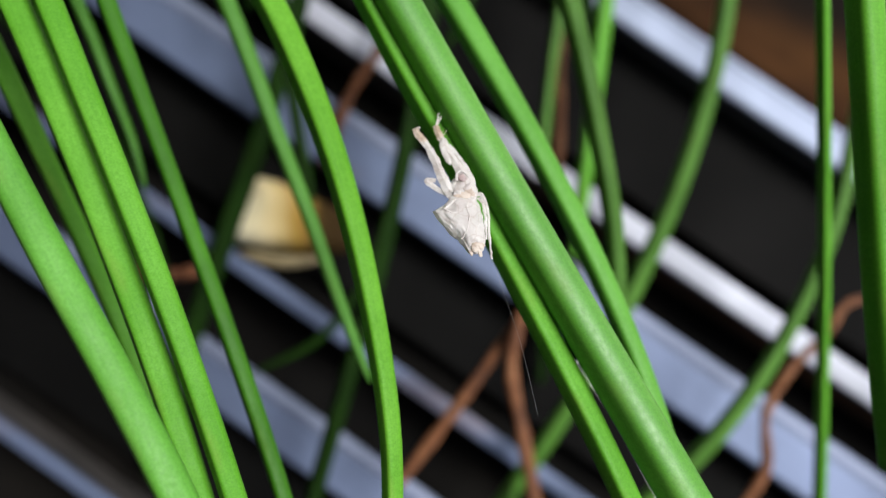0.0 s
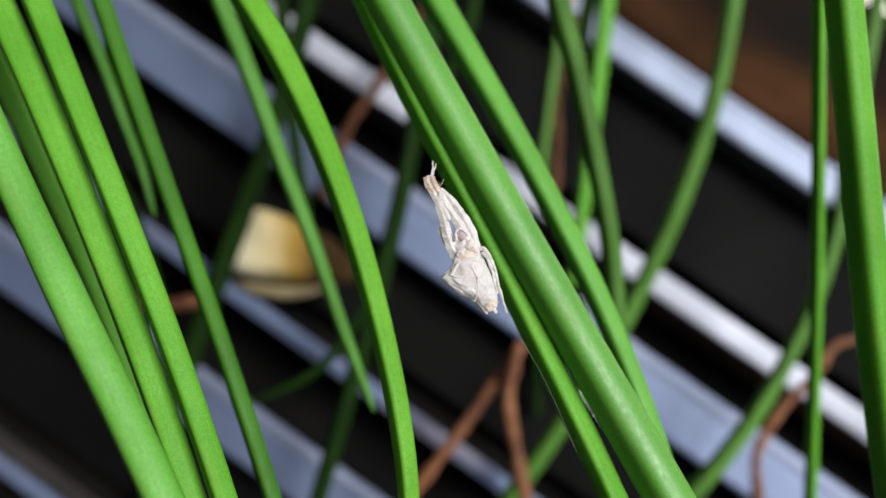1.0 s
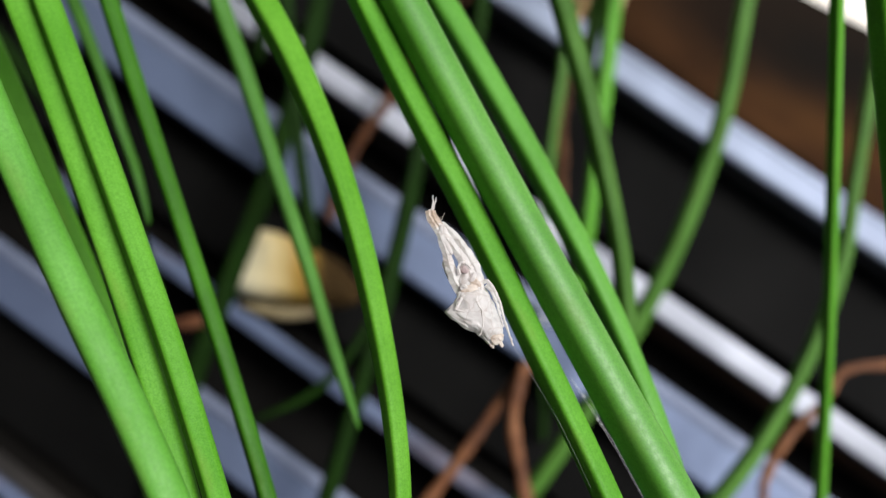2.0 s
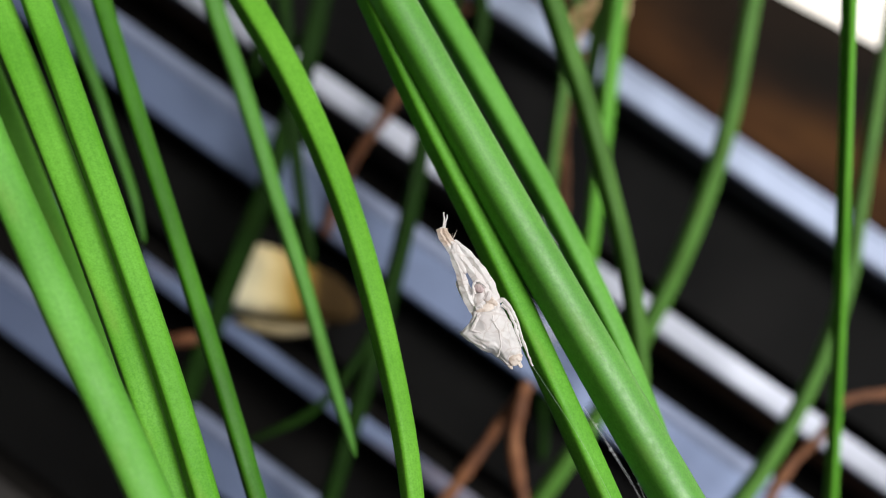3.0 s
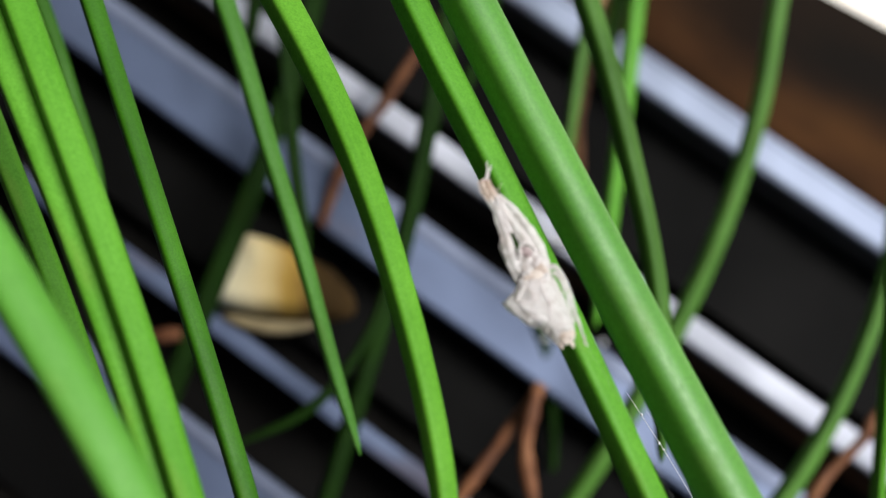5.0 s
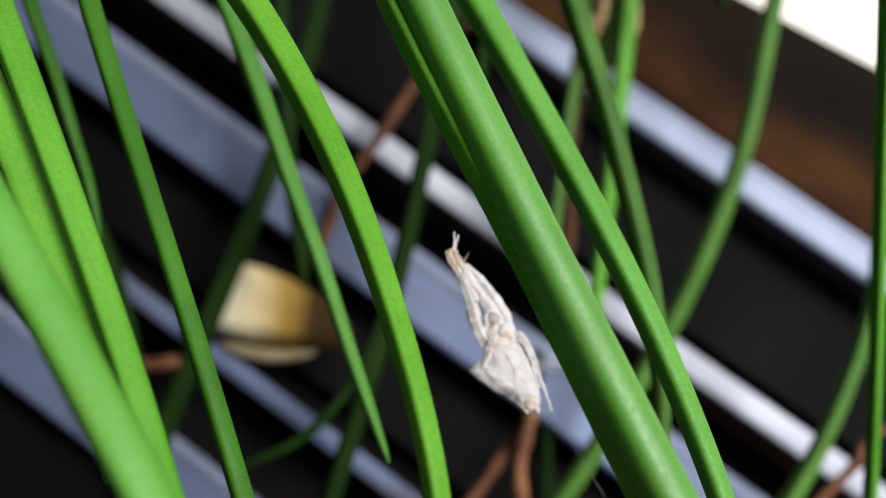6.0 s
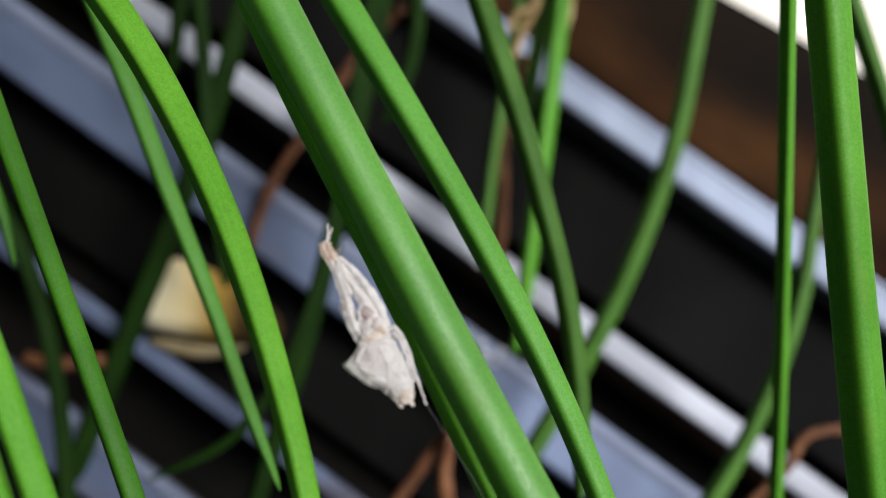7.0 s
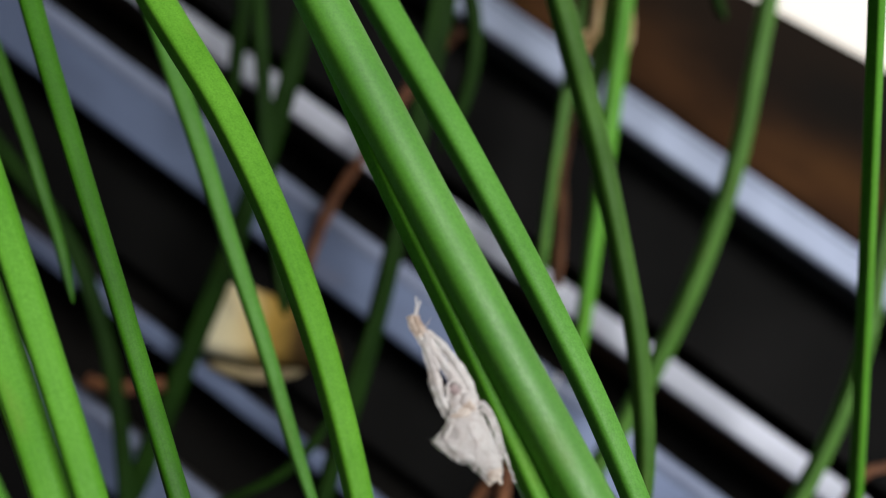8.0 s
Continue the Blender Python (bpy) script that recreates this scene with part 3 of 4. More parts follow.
# ---- dried husk lying on the rails ----
def husk():
    """A blunt wedge: peaked at the back of its pale end, drawn out to the brown end, with a curled rim under a dark fold."""
    thing = new("dried_husk")
    reach = outline([(-0.0032, 0.0060), (-0.0064, -0.0009), (-0.0060, -0.0025), (-0.0020, -0.0034), (0.0022, -0.0040), (0.0070, -0.0045), (0.0103, -0.0035), (0.0096, -0.0005), (0.0072, 0.0018), (0.0028, 0.0040), (-0.0006, 0.0053)])
    bm = bmesh.new()
    rings, sides = 12, 72
    grid = []
    for i in range(rings * 2 + 1):
        lat = -math.pi / 2 + math.pi * i / (rings * 2)
        row = []
        for k in range(sides):
            deg = -180 + 360 * k / sides
            r = reach(deg) * math.cos(lat) ** 0.45 if abs(lat) < 1.57 else 0.0
            z = math.sin(lat) * (0.0034 if lat > 0 else 0.0014)
            p = Vector((r * math.cos(radians(deg)), r * math.sin(radians(deg)), z))
            p *= 1 + 0.04 * noise.noise(p * 300)
            row.append(bm.verts.new(p))
        grid.append(row)
    for i in range(rings * 2):
        for k in range(sides):
            j = (k + 1) % sides
            bm.faces.new((grid[i][k], grid[i][j], grid[i + 1][j], grid[i + 1][k]))
    bmesh.ops.remove_doubles(bm, verts=bm.verts[:], dist=1e-6)
    bmesh.ops.recalc_face_normals(bm, faces=bm.faces[:])
    part("body", bm, HUSK, thing)
    line = [Vector((-0.0052 + 0.0112 * s, -0.0034 - 0.0017 * math.sin(math.pi * (0.08 + 0.72 * s)), -0.0004)) for s in [i / 24 for i in range(25)]]
    part("rim", tube(line, lambda s: 0.00066 * (0.25 + math.sin(math.pi * s) ** 0.6), 12), RIM, thing, "pale curled rim")
    thing.matrix_world = pose(-0.0164, 0.0187, 0.0314)
    return tagged(thing, "pale yellow dried husk with a brown end, on the rails", "husk")


husk()


# ---- the cast spider skin ----
# everything in metres; +y runs from the tail to the head, +z faces away from the rails
spider = new("spider_molt")
tagged(spider, "papery white cast skin of a spider hanging on silk", "spider molt")


def folds(d, seed, n=5):
    """Crumpled paper: flat facets that meet in crisp creases, 0 on the mean."""
    rnd = random.Random(seed)
    k = 0.0
    for i in range(n):
        w = Vector([rnd.uniform(-1, 1) for _ in range(3)]).normalized()
        k += abs((d.dot(w) + rnd.uniform(0, 2)) % 2 - 1) - 0.5
    return k / n ** 0.5


def lump(name, centre, size, material, rough, seed, label="", detail=3):
    bm = bmesh.new()
    bmesh.ops.create_icosphere(bm, subdivisions=detail, radius=1)
    for v in bm.verts:
        d = v.co.normalized()
        k = 1 + rough * (1.6 * folds(d * 1.4, seed) + 0.6 * folds(d * 3.2, seed + 50))
        v.co = Vector((d.x * size[0], d.y * size[1], d.z * size[2])) * k + Vector(centre)
    return part(name, bm, material, spider, label, smooth=detail > 3)


def abdomen(centre, corners, high):
    """Torn, collapsed bag: a peaked fold to one side, narrowing to the tail, in a few broad facets and fine creases."""
    reach = outline([(x - centre[0], y - centre[1]) for x, y in corners])
    bm = bmesh.new()
    rings, sides = 26, 108
    grid = []
    for i in range(rings * 2 + 1):
        lat = -math.pi / 2 + math.pi * i / (rings * 2)
        row = []
        for k in range(sides):
            deg = -180 + 360 * k / sides
            flat = math.cos(lat)
            r = reach(deg) * flat
            d = Vector((math.cos(radians(deg)) * flat, math.sin(radians(deg)) * flat, math.sin(lat)))
            z = math.sin(lat) * high * (1.0 if lat > 0 else 0.7)
            z += high * flat * (0.46 * folds(d * 1.3, 21, 3) + 0.22 * folds(d * 2.8, 34, 3) + 0.13 * folds(d * 7.0, 5, 3))
            rim = 1 + 0.06 * folds(d * 4.6, 77, 4)
            row.append(bm.verts.new(Vector((r * rim * math.cos(radians(deg)), r * rim * math.sin(radians(deg)), z)) + Vector(centre)))
        grid.append(row)
    for i in range(rings * 2):
        for k in range(sides):
            j = (k + 1) % sides
            bm.faces.new((grid[i][k], grid[i][j], grid[i + 1][j], grid[i + 1][k]))
    bmesh.ops.remove_doubles(bm, verts=bm.verts[:], dist=1e-7)
    bmesh.ops.recalc_face_normals(bm, faces=bm.faces[:])
    return part("abdomen", bm, SKIN, spider, "torn papery abdomen")


lump("carapace", (-0.00003, 0.00126, 0.00002), (0.000651, 0.001026, 0.000434), SKIN, 0.2, 1, "crumpled pale carapace", 4)
lump("eye_region", (-0.000040, 0.002250, 0.000430), (0.000250, 0.000270, 0.000110), ROSE, 0.20, 4, "rosy eye region", 3)
lump("coxa", (-0.000500, 0.001700, 0.000080), (0.000400, 0.000620, 0.000170), SKIN, 0.25, 16, "", 3)
lump("mouthparts", (-0.000172, 0.001043, 0.000375), (0.000494, 0.000296, 0.000118), TAN, 0.3, 6, "pinkish mouthparts", 3)
lump("mouthparts", (0.000262, 0.001236, 0.000336), (0.000296, 0.000355, 0.000118), TAN, 0.3, 9, "", 3)
lump("coxa", (-0.000491, 0.001295, 0.000336), (0.000237, 0.000257, 0.000138), SKIN, 0.4, 11, "crumpled leg base", 3)
lump("coxa", (-0.000454, 0.000802, 0.000355), (0.000257, 0.000217, 0.000128), SKIN, 0.4, 12, "", 3)
lump("coxa", (-0.000054, 0.000729, 0.000375), (0.000237, 0.000257, 0.000118), TAN, 0.4, 13, "", 3)
lump("coxa", (0.00039, 0.000896, 0.000296), (0.000257, 0.000276, 0.000128), SKIN, 0.4, 14, "", 3)
lump("coxa", (0.000213, 0.001605, 0.000316), (0.000296, 0.000257, 0.000118), SKIN, 0.4, 15, "", 3)
lump("spinneret", (0.000125, -0.002127, 0.000257), (0.000355, 0.000316, 0.000178), TAN, 0.3, 3, "tan spinnerets", 3)
lump("spinneret", (-0.000264, -0.002362, 0.000099), (0.000138, 0.000237, 0.000118), TAN, 0.3, 5, "", 2)
lump("spinneret", (0.000236, -0.002502, 0.000099), (0.000128, 0.000257, 0.000118), TAN, 0.3, 7, "", 2)

abdomen((-0.00030, -0.00060, 0), [(-0.00092, 0.00122), (-0.00137, 0.00064), (-0.00206, 0.00041), (-0.00183, -0.00012), (-0.00157, -0.00046), (-0.00131, -0.00101), (-0.00091, -0.00132), (-0.00066, -0.00178), (-0.00042, -0.00234), (0.00003, -0.00252), (0.00046, -0.00236), (0.00068, -0.00185), (0.00078, -0.00115), (0.00080, -0.00028), (0.00076, 0.00033), (0.00062, 0.00092), (-0.00020, 0.00120)], 0.00066)


def leg(points, r0, r1, joints, material=SKIN, parent=spider, name="leg", label=""):
    """A collapsed limb: straight flattened joints with a ridge along them, pinched and creased where they meet."""
    p = [Vector(q) for q in points]
    line = []
    for a, b in zip(p, p[1:]):
        line += [a.lerp(b, i / 5) for i in range(5)]
    line.append(p[-1])
    k = random.uniform(0, 9)

    def radius(s):
        pinch = 1 - 0.14 * math.exp(-(((s * joints) % 1 - 0.5) / 0.09) ** 2)
        return (r0 + (r1 - r0) * s) * pinch * (1 + 0.08 * noise.noise(Vector((s * 11, k, 0))))

    bm = tube(line, radius, 8, lambda a, s: 1 / (abs(math.cos(a)) + abs(math.sin(a)) / 0.46))
    for v in bm.verts:
        v.co += noise.noise_vector(v.co * 4200 + Vector((k, 0, 0))) * 0.000055
    return part(name, bm, material, parent, label, smooth=False)


LEFT_FRONT = leg([(-0.00066, 0.00110, 0.00010), (-0.00078, 0.00180, 0.00016), (-0.00072, 0.00285, 0.00022), (-0.00058, 0.00372, 0.00020), (-0.00053, 0.00455, 0.00016), (-0.00057, 0.00525, 0.00012)], 0.00038, 0.00021, 3)
RIGHT_FRONT = leg([(0.00016, 0.00150, 0.00014), (0.00020, 0.00215, 0.00020), (0.00006, 0.00312, 0.00026), (-0.00020, 0.00410, 0.00022), (-0.00034, 0.00500, 0.00016), (-0.00038, 0.00545, 0.00012)], 0.00034, 0.00020, 3)
LEFT_SECOND = leg([(-0.00085, 0.00140, -0.00006), (-0.00098, 0.00235, 0.00000), (-0.00096, 0.00300, 0.00004), (-0.00082, 0.00312, 0.00006), (-0.00060, 0.00262, 0.00008)], 0.00019, 0.00014, 3)
RIGHT_SECOND = leg([(0.00046, 0.00112, 0.00000), (0.00062, 0.00215, 0.00006), (0.00048, 0.00345, 0.00008), (0.00018, 0.00450, 0.00008), (-0.00018, 0.00530, 0.00006)], 0.00036, 0.00016, 3)
leg([(-0.00040, 0.00108, 0.00040), (-0.00088, 0.00074, 0.00058), (-0.00142, 0.00030, 0.00060), (-0.00104, 0.00000, 0.00066), (-0.00042, 0.00006, 0.00064)], 0.000105, 0.000075, 2, label="leg folded back over the abdomen")
leg([(0.00012, 0.00070, 0.00042), (-0.00010, 0.00036, 0.00062), (-0.00006, -0.00036, 0.00066), (-0.00034, -0.00124, 0.00060), (-0.00072, -0.00160, 0.00040)], 0.000080, 0.000050, 2)
leg([(0.00050, 0.00118, 0.00014), (0.00094, 0.00112, 0.00026), (0.00109, 0.00054, 0.00026), (0.00111, -0.00026, 0.00022), (0.00098, -0.00122, 0.00014), (0.00093, -0.00194, 0.00008), (0.00086, -0.00292, 0.00002)], 0.000150, 0.000050, 3)
leg([(0.00074, 0.00092, 0.00020), (0.00092, 0.00050, 0.00030), (0.00094, -0.00030, 0.00024), (0.00082, -0.00120, 0.00012), (0.00078, -0.00170, 0.00004)], 0.000110, 0.000050, 3)
leg([(-0.00038, 0.00205, 0.00048), (-0.00033, 0.00250, 0.00052), (-0.00008, 0.00272, 0.00052), (0.00020, 0.00258, 0.00050), (0.00030, 0.00215, 0.00046)], 0.000075, 0.000065, 2, name="brow", label="white arched fold over the eyes")
lump("membrane", (-0.00036, 0.00436, 0.00022), (0.00027, 0.00086, 0.00010), SKIN, 0.22, 31, "thin skin drawn between the front legs", 4).parent = RIGHT_FRONT
part("silk_thread", tube(curve_points([(0.00086, -0.00290, 0.00002), (0.001158, -0.004914, -0.000059), (0.001586, -0.008034, -0.000197), (0.001785, -0.012135, -0.000395)], 8), lambda s: 0.0000045, 6), STRAND, spider, "single strand of silk")


def tuft(root, way, n, length, material, parent):
    """Brush of stiff hairs at the end of a front leg."""
    bm = bmesh.new()
    for i in range(n):
        w = (Vector(way).normalized() + Vector([random.uniform(-0.35, 0.35) for _ in range(3)])).normalized()
        a = Vector(root) + Vector([random.uniform(-0.00014, 0.00014) for _ in range(3)])
        side = w.cross(Vector((0, 0, 1))).normalized() * 0.000022
        over = side.cross(w)
        tip = bm.verts.new(a + w * length * random.uniform(0.6, 1.0))
        base = [bm.verts.new(a + side * math.cos(t) + over * math.sin(t)) for t in (0, 2.1, 4.2)]
        for j in range(3):
            bm.faces.new((base[j], base[(j + 1) % 3], tip))
    return part("hair_tuft", bm, material, parent, "fine pale hairs")


leg([(-0.00057, 0.00515, 0.00013), (-0.00064, 0.00556, 0.00015), (-0.00068, 0.00600, 0.00012), (-0.00058, 0.00624, 0.00008)], 0.00024, 0.00020, 2, TAN, LEFT_FRONT, "tarsus", "tan bent tarsus")
leg([(-0.00037, 0.00515, 0.00015), (-0.00040, 0.00556, 0.00016), (-0.00045, 0.00590, 0.00012), (-0.00038, 0.00616, 0.00008)], 0.00023, 0.00019, 2, TAN, RIGHT_FRONT, "tarsus", "tan bent tarsus")
leg([(-0.00044, 0.00600, 0.00010), (-0.00028, 0.00640, 0.00008), (-0.00012, 0.00668, 0.00006), (-0.00002, 0.00700, 0.00004)], 0.000075, 0.000040, 1, SKIN, RIGHT_FRONT, "claw", "thin pale claw")
leg([(-0.00042, 0.00610, 0.00006), (-0.00018, 0.00642, 0.00006), (0.00002, 0.00662, 0.00004), (0.00011, 0.00680, 0.00004)], 0.000055, 0.000030, 1, SKIN, RIGHT_FRONT, "claw", "thin pale claw")
leg([(-0.00070, 0.00610, 0.00010), (-0.00056, 0.00630, 0.00010), (-0.00030, 0.00622, 0.00008)], 0.000070, 0.000035, 1, SKIN, LEFT_FRONT, "claw", "thin pale claw")
tuft((-0.00012, 0.00545, 0.00010), (0.00025, 0.00031, -0.00002), 4, 0.00042, TAN, RIGHT_FRONT)
tuft((-0.001826, 0.000406, 0), (-0.000312, 0.000077, 0), 4, 0.0003, SKIN, spider)



# ---- silk strung between two leaves, with lint caught on it ----
def strand(points, bits):
    line = curve_points(points, 8)
    thing = part("silk_thread", tube(line, lambda s: 0.000013, 5), SILK)
    for i in range(bits):
        bm = bmesh.new()
        bmesh.ops.create_icosphere(bm, subdivisions=1, radius=random.uniform(0.00004, 0.00010))
        q = line[random.randrange(len(line))]
        for v in bm.verts:
            v.co = v.co * random.uniform(0.6, 1.5) + q
        part("lint", bm, SILK, thing, "speck of white lint")
    return tagged(thing, "fine silk strand with lint between two leaves", "silk")


strand([(0.01034, 0.0013, 0.08946), (0.01226, -0.00157, 0.08916), (0.01385, -0.00415, 0.08889), (0.01626, -0.00857, 0.08842), (0.01885, -0.01335, 0.0879)], 7)
strand([(0.01078, 0.00026, 0.09136), (0.01267, -0.00205, 0.09113), (0.01392, -0.00472, 0.09084), (0.0166, -0.00917, 0.09037)], 5)


def cobweb(spots):
    """Dusty tangle of silk caught on the rails."""
    thing = new("cobweb")
    thing.location = spots[0]
    for spot in spots:
        c = Vector(spot) - Vector(spots[0])
        knots = [c + Vector((random.gauss(0, 0.0014), random.gauss(0, 0.0010), random.uniform(0.0002, 0.0012))) for _ in range(10)]
        for i in range(10):
            a, b = random.sample(knots, 2)
            mid = a.lerp(b, 0.5) + Vector((0, 0, -0.0004))
            part("silk_thread", tube(curve_points([a, mid, b], 5), lambda s: 0.00002, 5), SILK, thing)
        for q in knots:
            bm = bmesh.new()
            bmesh.ops.create_icosphere(bm, subdivisions=2, radius=random.uniform(0.00015, 0.0004))
            for v in bm.verts:
                v.co = v.co * (1 + 0.5 * noise.noise(v.co * 2500 + q * 900)) + q
            part("lint", bm, SILK, thing, "tuft of greyish lint")
    return tagged(thing, "dusty cobweb with lint caught on the rails", "cobweb")


cobweb([(0.01929, 0.0257, 0.03), (0.01964, 0.01309, 0.0302)])


SIDE = Vector((0.99922, -0.00506, 0.03918))     # across the view, and the axis about which blades lean
AXIS = Vector((0.03951, 0.12808, -0.99098))


def sway(key, rows):
    ob, pivot = PLANT_LEAVES[key]
    walk(ob, [(t, Matrix.Translation(pivot + SIDE * (mm * 0.001)) @ Matrix.Rotation(radians(lean), 4, AXIS) @ Matrix.Translation(-pivot)) for t, mm, lean in rows])


def swing(limb, root, rows):
    root = Vector(root)
    rows = rows + [(8.0, 0)]
    walk(limb, [(t, Matrix.Translation(root) @ Matrix.Rotation(radians(a), 4, "Z") @ Matrix.Translation(-root)) for t, a in rows])


def motions():
    # the cast skin swings and turns on its silk
    walk(spider, [
        (0, pose(0.0036, 0.00880, 0.09641, -14.0, 2.76, 7.98)),
        (0.2, pose(0.00385, 0.00812, 0.09633, -6.0, 0.14, 13.03)),
        (0.4, pose(0.00362, 0.00775, 0.09628, 3.5, -2.54, 18.91)),
        (0.5, pose(0.00258, 0.0071, 0.09613, 6.03, -4.8, 21.22)),
        (0.7, pose(0.00284, 0.00662, 0.0961, 6.08, -4.74, 20.66)),
        (1, pose(0.00365, 0.00723, 0.0962, 6.06, -4.77, 20.93)),
        (1.5, pose(0.00294, 0.00736, 0.0962, 5.95, -4.9, 22.16)),
        (1.7, pose(0.00383, 0.00592, 0.09605, 5.9, -4.96, 22.79)),
        (2.8, pose(0.0039, 0.00447, 0.09586, 5.77, -5.12, 24.31)),
        (3, pose(0.00415, 0.00547, 0.096, 5.67, -5.22, 25.33)),
        (3.5, pose(0.00451, 0.0051, 0.09597, 5.69, -5.2, 25.13)),
        (4, pose(0.00428, 0.00593, 0.09607, 5.86, -5.01, 23.22)),
        (4.2, pose(0.00481, 0.00573, 0.09606, 5.85, -5.02, 23.39)),
        (5.3, pose(0.00474, 0.0046, 0.09592, 5.76, -5.13, 24.42)),
        (5.5, pose(0.00545, 0.00381, 0.09584, 5.62, -5.28, 25.95)),
        (6, pose(0.00357, 0.00287, 0.09565, 5.77, -5.11, 24.26)),
        (6.2, pose(0.0046, 0.00406, 0.09584, 5.79, -5.09, 24.04)),
        (6.5, pose(0.00417, 0.00486, 0.09593, 5.8, -5.08, 23.92)),
        (7, pose(0.00391, 0.00646, 0.09612, 5.73, -5.15, 24.67)),
        (7.5, pose(0.00366, 0.00644, 0.09611, 5.71, -5.18, 24.92)),
        (8, pose(0.00466, 0.00569, 0.09605, 5.76, -5.13, 24.41)),
    ])
    # the two pairs of front legs close up as it turns
    swing(LEFT_FRONT, (-0.00080, 0.0013, 0.00010), [(0, 19), (0.2, 15), (0.4, 7), (0.7, 3), (1.0, 1), (1.5, 0)])
    swing(LEFT_SECOND, (-0.00085, 0.00145, -0.00006), [(0, 48), (0.2, 34), (0.4, 14), (0.7, 6), (1.0, 3), (1.5, 0)])
    swing(RIGHT_FRONT, (0.00016, 0.0016, 0.00014), [(0, 7), (0.2, 6), (0.4, 3), (0.7, 1), (1.0, 0)])
    swing(RIGHT_SECOND, (0.00046, 0.00115, 0.0), [(0, 9), (0.2, 7), (0.4, 2), (0.7, -2), (1.0, 0)])
    # the leaves sway in the draught: seconds, millimetres aside, degrees of lean
    sway("broad_near", [(0, 0.13, 0.4), (0.5, -0.07, 0.22), (1, 1.16, 2.08), (1.5, -0.4, -0.7), (1.7, 1.46, 1.88), (2.8, -0.11, 0.1), (3, 1.1, 1.47), (3.5, 0.4, -0.28), (4, 2.12, 0.47), (4.2, 1.67, 0.72), (5.3, -4.34, -5.86), (5.5, -2.71, -4), (6, -2.1, -3.72), (6.2, -1, -2.31), (6.5, 0.67, -0.21), (7, 0.67, -0.21), (7.5, 0.67, -0.21), (8, 0.67, -0.21)])
    sway("near_second", [(0, -1.3, -1.57), (0.5, -2.08, -2.06), (1, -2.61, -2.9), (1.5, -2.01, -2.17), (1.7, -0.96, -1.04), (2.8, -2.57, -2.83), (3, -2.51, -2.9), (3.5, -2.53, -3.12), (4, -3.78, -5.51), (4.2, -2.91, -4.49), (5.3, -2.9, -4.28), (5.5, -3.21, -4.95), (6, -5.13, -5.07), (6.2, -4.67, -4.76), (6.5, -3.37, -4.17), (7, -3.07, -4.24), (7.5, -3.03, -4.22), (8, -2.92, -3.98)])
    sway("near_third", [(0, 0.15, 0.23), (0.5, -0.42, 0.14), (1, -0.74, -0.51), (1.5, -0.17, 0.25), (1.7, -0.35, -0.01), (2.8, -0.63, 0.04), (3, -0.41, 0.09), (3.5, -0.76, -0.77), (4, -0.69, -1.4), (4.2, 0.18, -0.39), (5.3, -1.22, -1.69), (5.5, -1.13, -2.03), (6, -2.95, -1.97), (6.2, -2.93, -1.78), (6.5, -1.73, -2.31), (7, -1.3, -2.39), (7.5, -1.21, -2.12), (8, -0.44, -0.86)])
    sway("straight_dark", [(0, -0.81, -0.75), (0.5, -0.76, -0.3), (1, -1.03, -0.71), (1.5, -1.31, -0.95), (1.7, -1.02, -0.68), (2.8, -0.59, -0.17), (3, -0.74, -0.23), (3.5, -1.3, -1.55), (4, -0.31, -1.22), (4.2, -0.92, -1.44), (5.3, -1.37, -0.81), (5.5, -1.28, -1.14), (6, -1.53, -1.19), (6.2, -2.14, -2.56), (6.5, -0.72, -2.64), (7, -1.69, -3.57), (7.5, -0.07, -1.14), (8, -0.36, -1.46)])
    sway("short_tip", [(0, 0, 0), (0.5, 0.44, 0), (1, 0.53, 0), (1.5, -0.13, 0), (1.7, -0.12, 0), (2.8, -0.15, 0), (3, -0.15, 0), (3.5, -0.95, 0), (4, -0.85, 0), (4.2, -0.91, 0), (5.3, -1.31, 0), (5.5, -1.17, 0), (6, -1.97, 0), (6.2, -1.07, 0), (6.5, 0.52, 0), (7, -0.28, 0), (7.5, -0.32, 0), (8, -1.02, 0)])
    sway("thin_tip", [(0, -0.23, -0.34), (0.5, -0.62, -0.65), (1, -0.26, -0.65), (1.5, 0.73, 1.7), (1.7, 0.4, 1.06), (2.8, -0.29, 1.09), (3, 0.01, 1.46), (3.5, 0.21, 1.44), (4, 0.63, 1.45), (4.2, 0.14, 1.2), (5.3, 0.26, 1.88), (5.5, 0.49, 2.19), (6, -0.04, -1.21), (6.2, -1.92, -4.69), (6.5, -0.08, -1.43), (7, -1.5, -2.39), (7.5, 0.06, 0.7), (8, -0.68, -0.16)])
    sway("bowed", [(0, -1.39, -1.8), (0.5, -2.88, -4.04), (1, -3.17, -4.86), (1.5, -2.37, -3.8), (1.7, -1.72, -2.4), (2.8, -2.66, -4.36), (3, -2.99, -4.62), (3.5, -3.67, -5.78), (4, -3.81, -6), (4.2, -4.59, -7.4), (5.3, -4.25, -6.89), (5.5, -4.6, -6.95), (6, -6.02, -9.08), (6.2, -7, -10.47), (6.5, -5.64, -9), (7, -5.18, -9.01), (7.5, -3.38, -6.17), (8, -4.2, -7.34)])
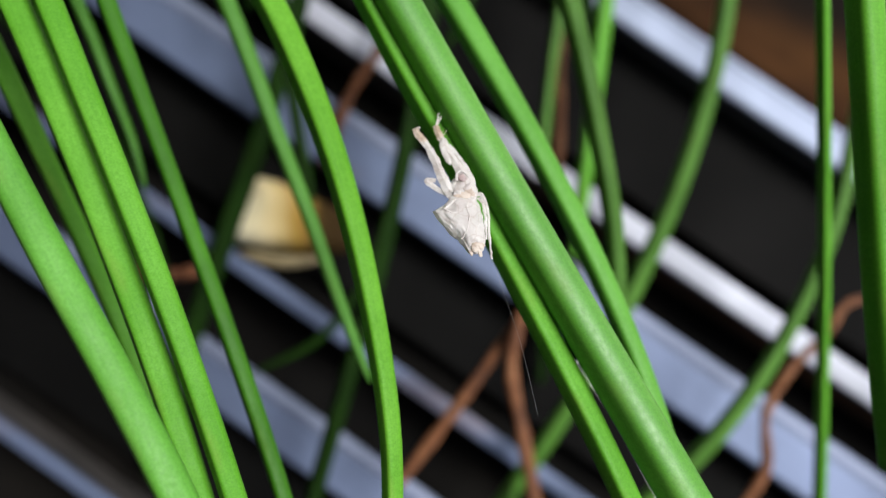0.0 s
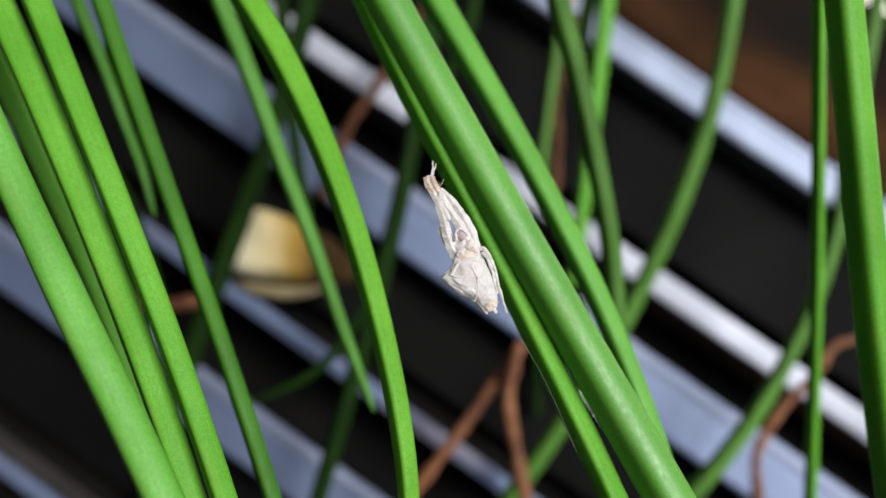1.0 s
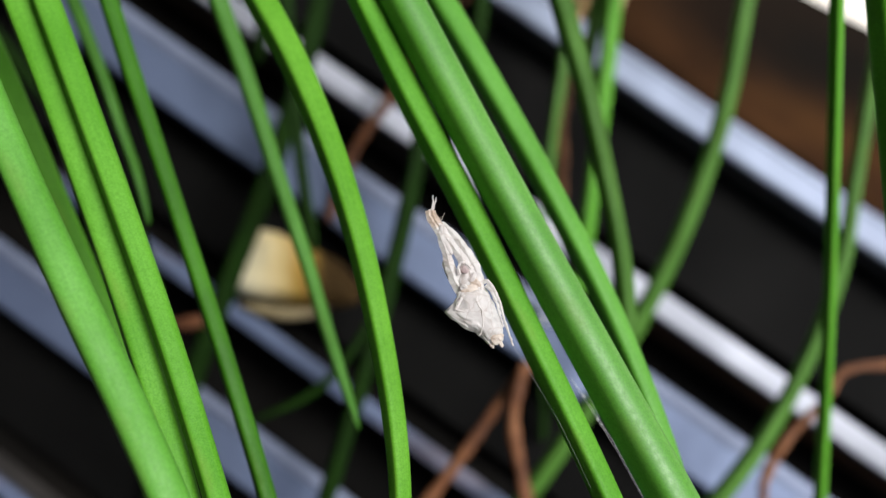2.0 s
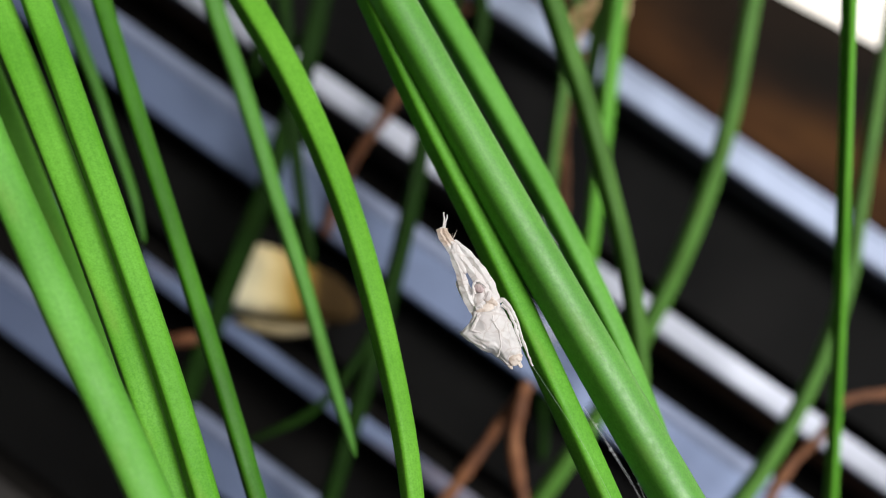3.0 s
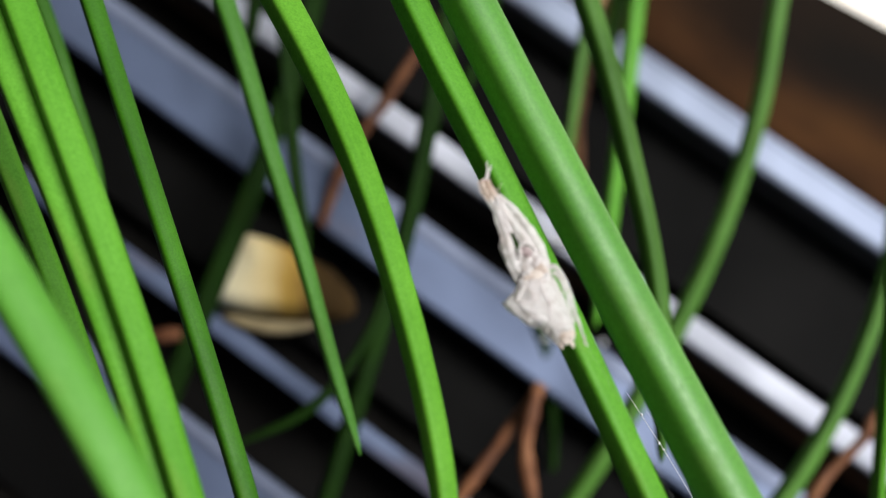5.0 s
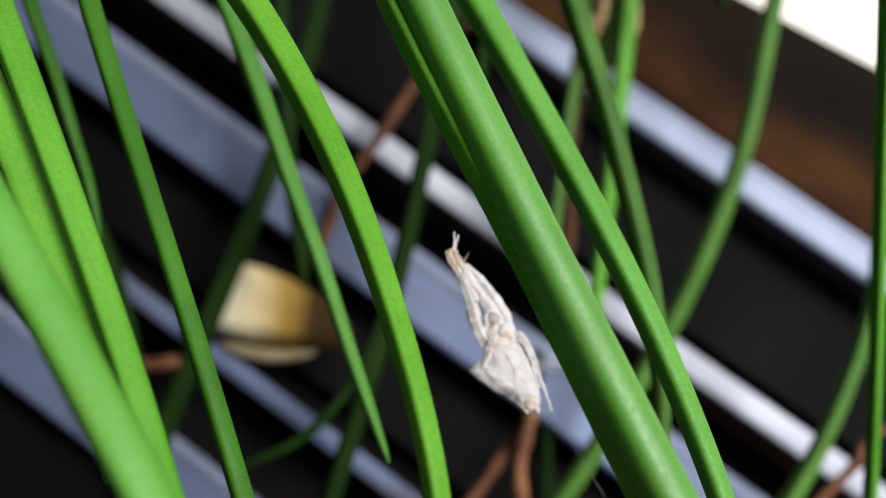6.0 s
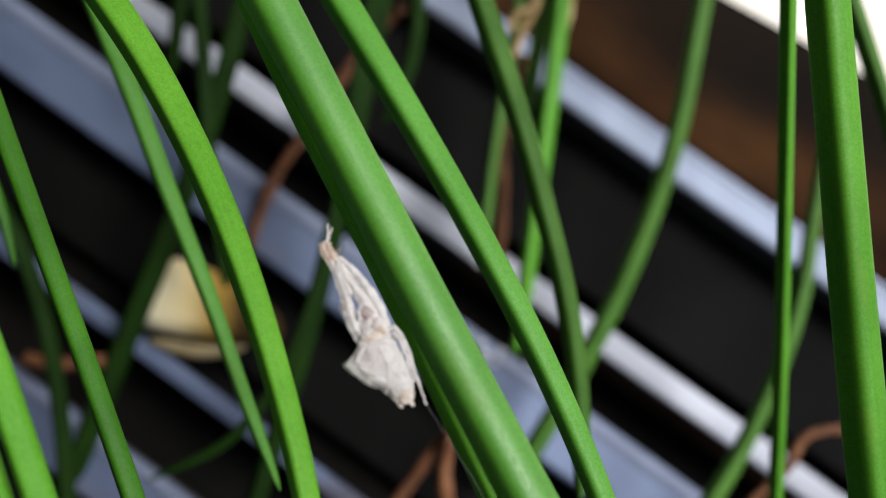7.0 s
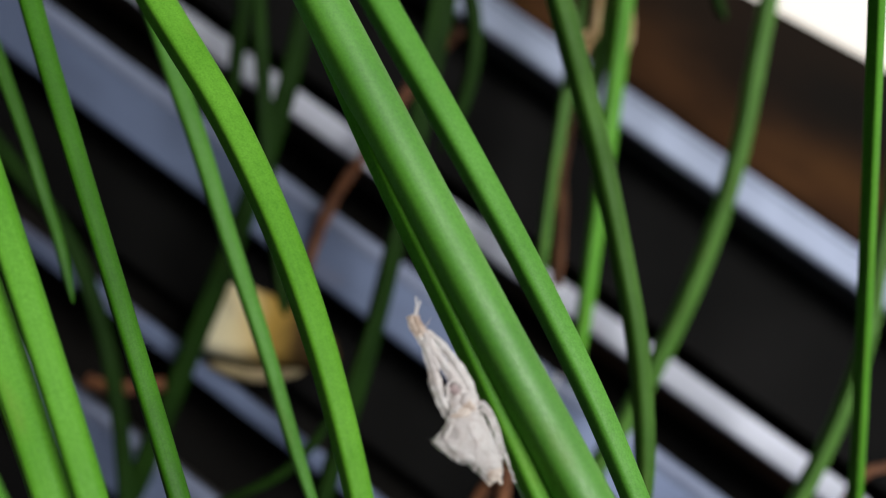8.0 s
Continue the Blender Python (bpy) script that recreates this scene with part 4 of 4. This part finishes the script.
    sway("under_skin", [(0, -0.42, -0.63), (0.5, -1.32, -1.68), (1, 0.37, 0.42), (1.5, -0.08, -0.16), (1.7, -0.18, -0.11), (2.8, 1.46, 2.18), (3, 0.83, 1.51), (3.5, 1, 1.62), (4, -0.05, -0.39), (4.2, -0, -0.45), (5.3, 0.62, 2.04), (5.5, 1.08, 2.27), (6, -0.08, 0.38), (6.2, -0.53, -0.38), (6.5, 0.17, -0.17), (7, -0.11, -0.43), (7.5, -0.47, -0.77), (8, 0.77, 0.81)])
    sway("thick_middle", [(0, -1.36, -1.7), (0.5, -1.46, -1.25), (1, -1.22, -1.41), (1.5, -0.75, -1.19), (1.7, 0.14, 0.09), (2.8, -0.99, -1.57), (3, -1.02, -1.57), (3.5, -0.47, -0.29), (4, -0.08, -0.13), (4.2, -0.04, 0.06), (5.3, 1.69, 2.38), (5.5, 2.61, 3.61), (6, -0.35, 2.1), (6.2, -0.29, 0.87), (6.5, -1.17, -0.45), (7, -1.48, -0.66), (7.5, -0.46, -0.23), (8, -1.36, -1.42)])
    sway("beside_thick", [(0, -1.06, -1.39), (0.5, -0.89, -0.54), (1, -0.89, -1.02), (1.5, -0.11, -0.2), (1.7, -0.19, -0.4), (2.8, -1.32, -1.9), (3, -0.6, -0.45), (3.5, -1.01, -0.49), (4, 0.07, 0.53), (4.2, 0.21, 0.73), (5.3, -1.93, 0.1), (5.5, -1.34, 1), (6, 0.51, 0.48), (6.2, 0.82, 0.78), (6.5, 0.52, 0.3), (7, -1.51, -2.75), (7.5, -0.11, 0.04), (8, -1.42, -1.63)])
    sway("far_bent", [(0, 2.35, 4.35), (0.5, 3.32, 6.04), (1, 2.04, 4.07), (1.5, 2.11, 3.69), (1.7, 2.37, 3.91), (2.8, -0.02, -0.01), (3, 0.06, 0.43), (3.5, 1.21, 1.8), (4, 1.73, 2.25), (4.2, 1.29, 1.59), (5.3, -0.29, 1.31), (5.5, 0.72, 2.06), (6, 0.25, 1.12), (6.2, -0.35, -1.06), (6.5, 2.32, 3.64), (7, 0.13, -0.2), (7.5, 2.04, 1.77), (8, 2.89, 3.33)])
    # the curled dry stem sags: seconds, metres aside and down
    walk(CURLED, [(t, Matrix.Translation((x, y, 0))) for t, x, y in [(0, 0.0014, -0.0008), (0.5, 0.0010, -0.0012), (1, 0.0006, -0.0016), (1.5, 0.0005, -0.0017), (2.8, -0.0003, -0.0029), (3, -0.0004, -0.0031), (3.5, -0.0005, -0.0034), (4, -0.0005, -0.0033), (5.5, 0.0000, -0.0031), (6.5, 0.0004, -0.0031), (7, 0.0010, -0.0037), (7.5, -0.0003, -0.0036), (8, 0.0000, -0.0038)]])
    sway("far_crossing", [(0, 0.8, 0.94), (0.5, 1.73, 2.14), (1, 2.52, 3.03), (1.5, 2.52, 3.4), (1.7, 3.24, 4.01), (2.8, 3.54, 4.01), (3, 3.38, 4.03), (3.5, 3.51, 3.95), (4, 3.07, 3.73), (4.2, 3.14, 3.74), (5.3, 3.17, 2.95), (5.5, 3.21, 4.31), (6, 4.65, 5.61), (6.2, 4.41, 5.78), (6.5, 3.95, 5.42), (7, 3.35, 3.99), (7.5, 2.98, 3.62), (8, 2.97, 3.88)])
    sway("far_upright", [(0, 0.53, 0.78), (0.5, 0.63, 1.57), (1, 0.79, 1.95), (1.5, 0.83, 1.55), (1.7, 2.05, 3.27), (2.8, 2.54, 4.2), (3, 1.95, 3.37), (3.5, 2.12, 3.29), (4, 1.99, 4.52), (4.2, 1.64, 3.82), (5.3, 1.48, 3.07), (5.5, 1.45, 2.94), (6, 1.38, 2.6), (6.2, 1.35, 2.46), (6.5, 1.3, 2.26), (7, 1.09, 2.86), (7.5, 1.73, 3.49), (8, 1.57, 2.76)])
    sway("broad_side", [(0, 0.11, -0.45), (0.5, -1.05, -1.48), (1, -1.17, -1.66), (1.5, -0.49, -1.92), (1.7, -0.17, -1.22), (2.8, 2.54, -0.5), (3, 2.14, -0.76), (3.5, 1.92, -0.32), (4, 0.4, -0.95), (4.2, 0.21, -0.62), (5.3, -1.1, -0.28), (5.5, -0.23, 0.19), (6, 0.64, 0.68), (6.2, 0.87, 0.68), (6.5, 0.1, 0.15), (7, -0.32, -0.85), (7.5, 1.48, -0.44), (8, 0.45, -1.61)])


motions()
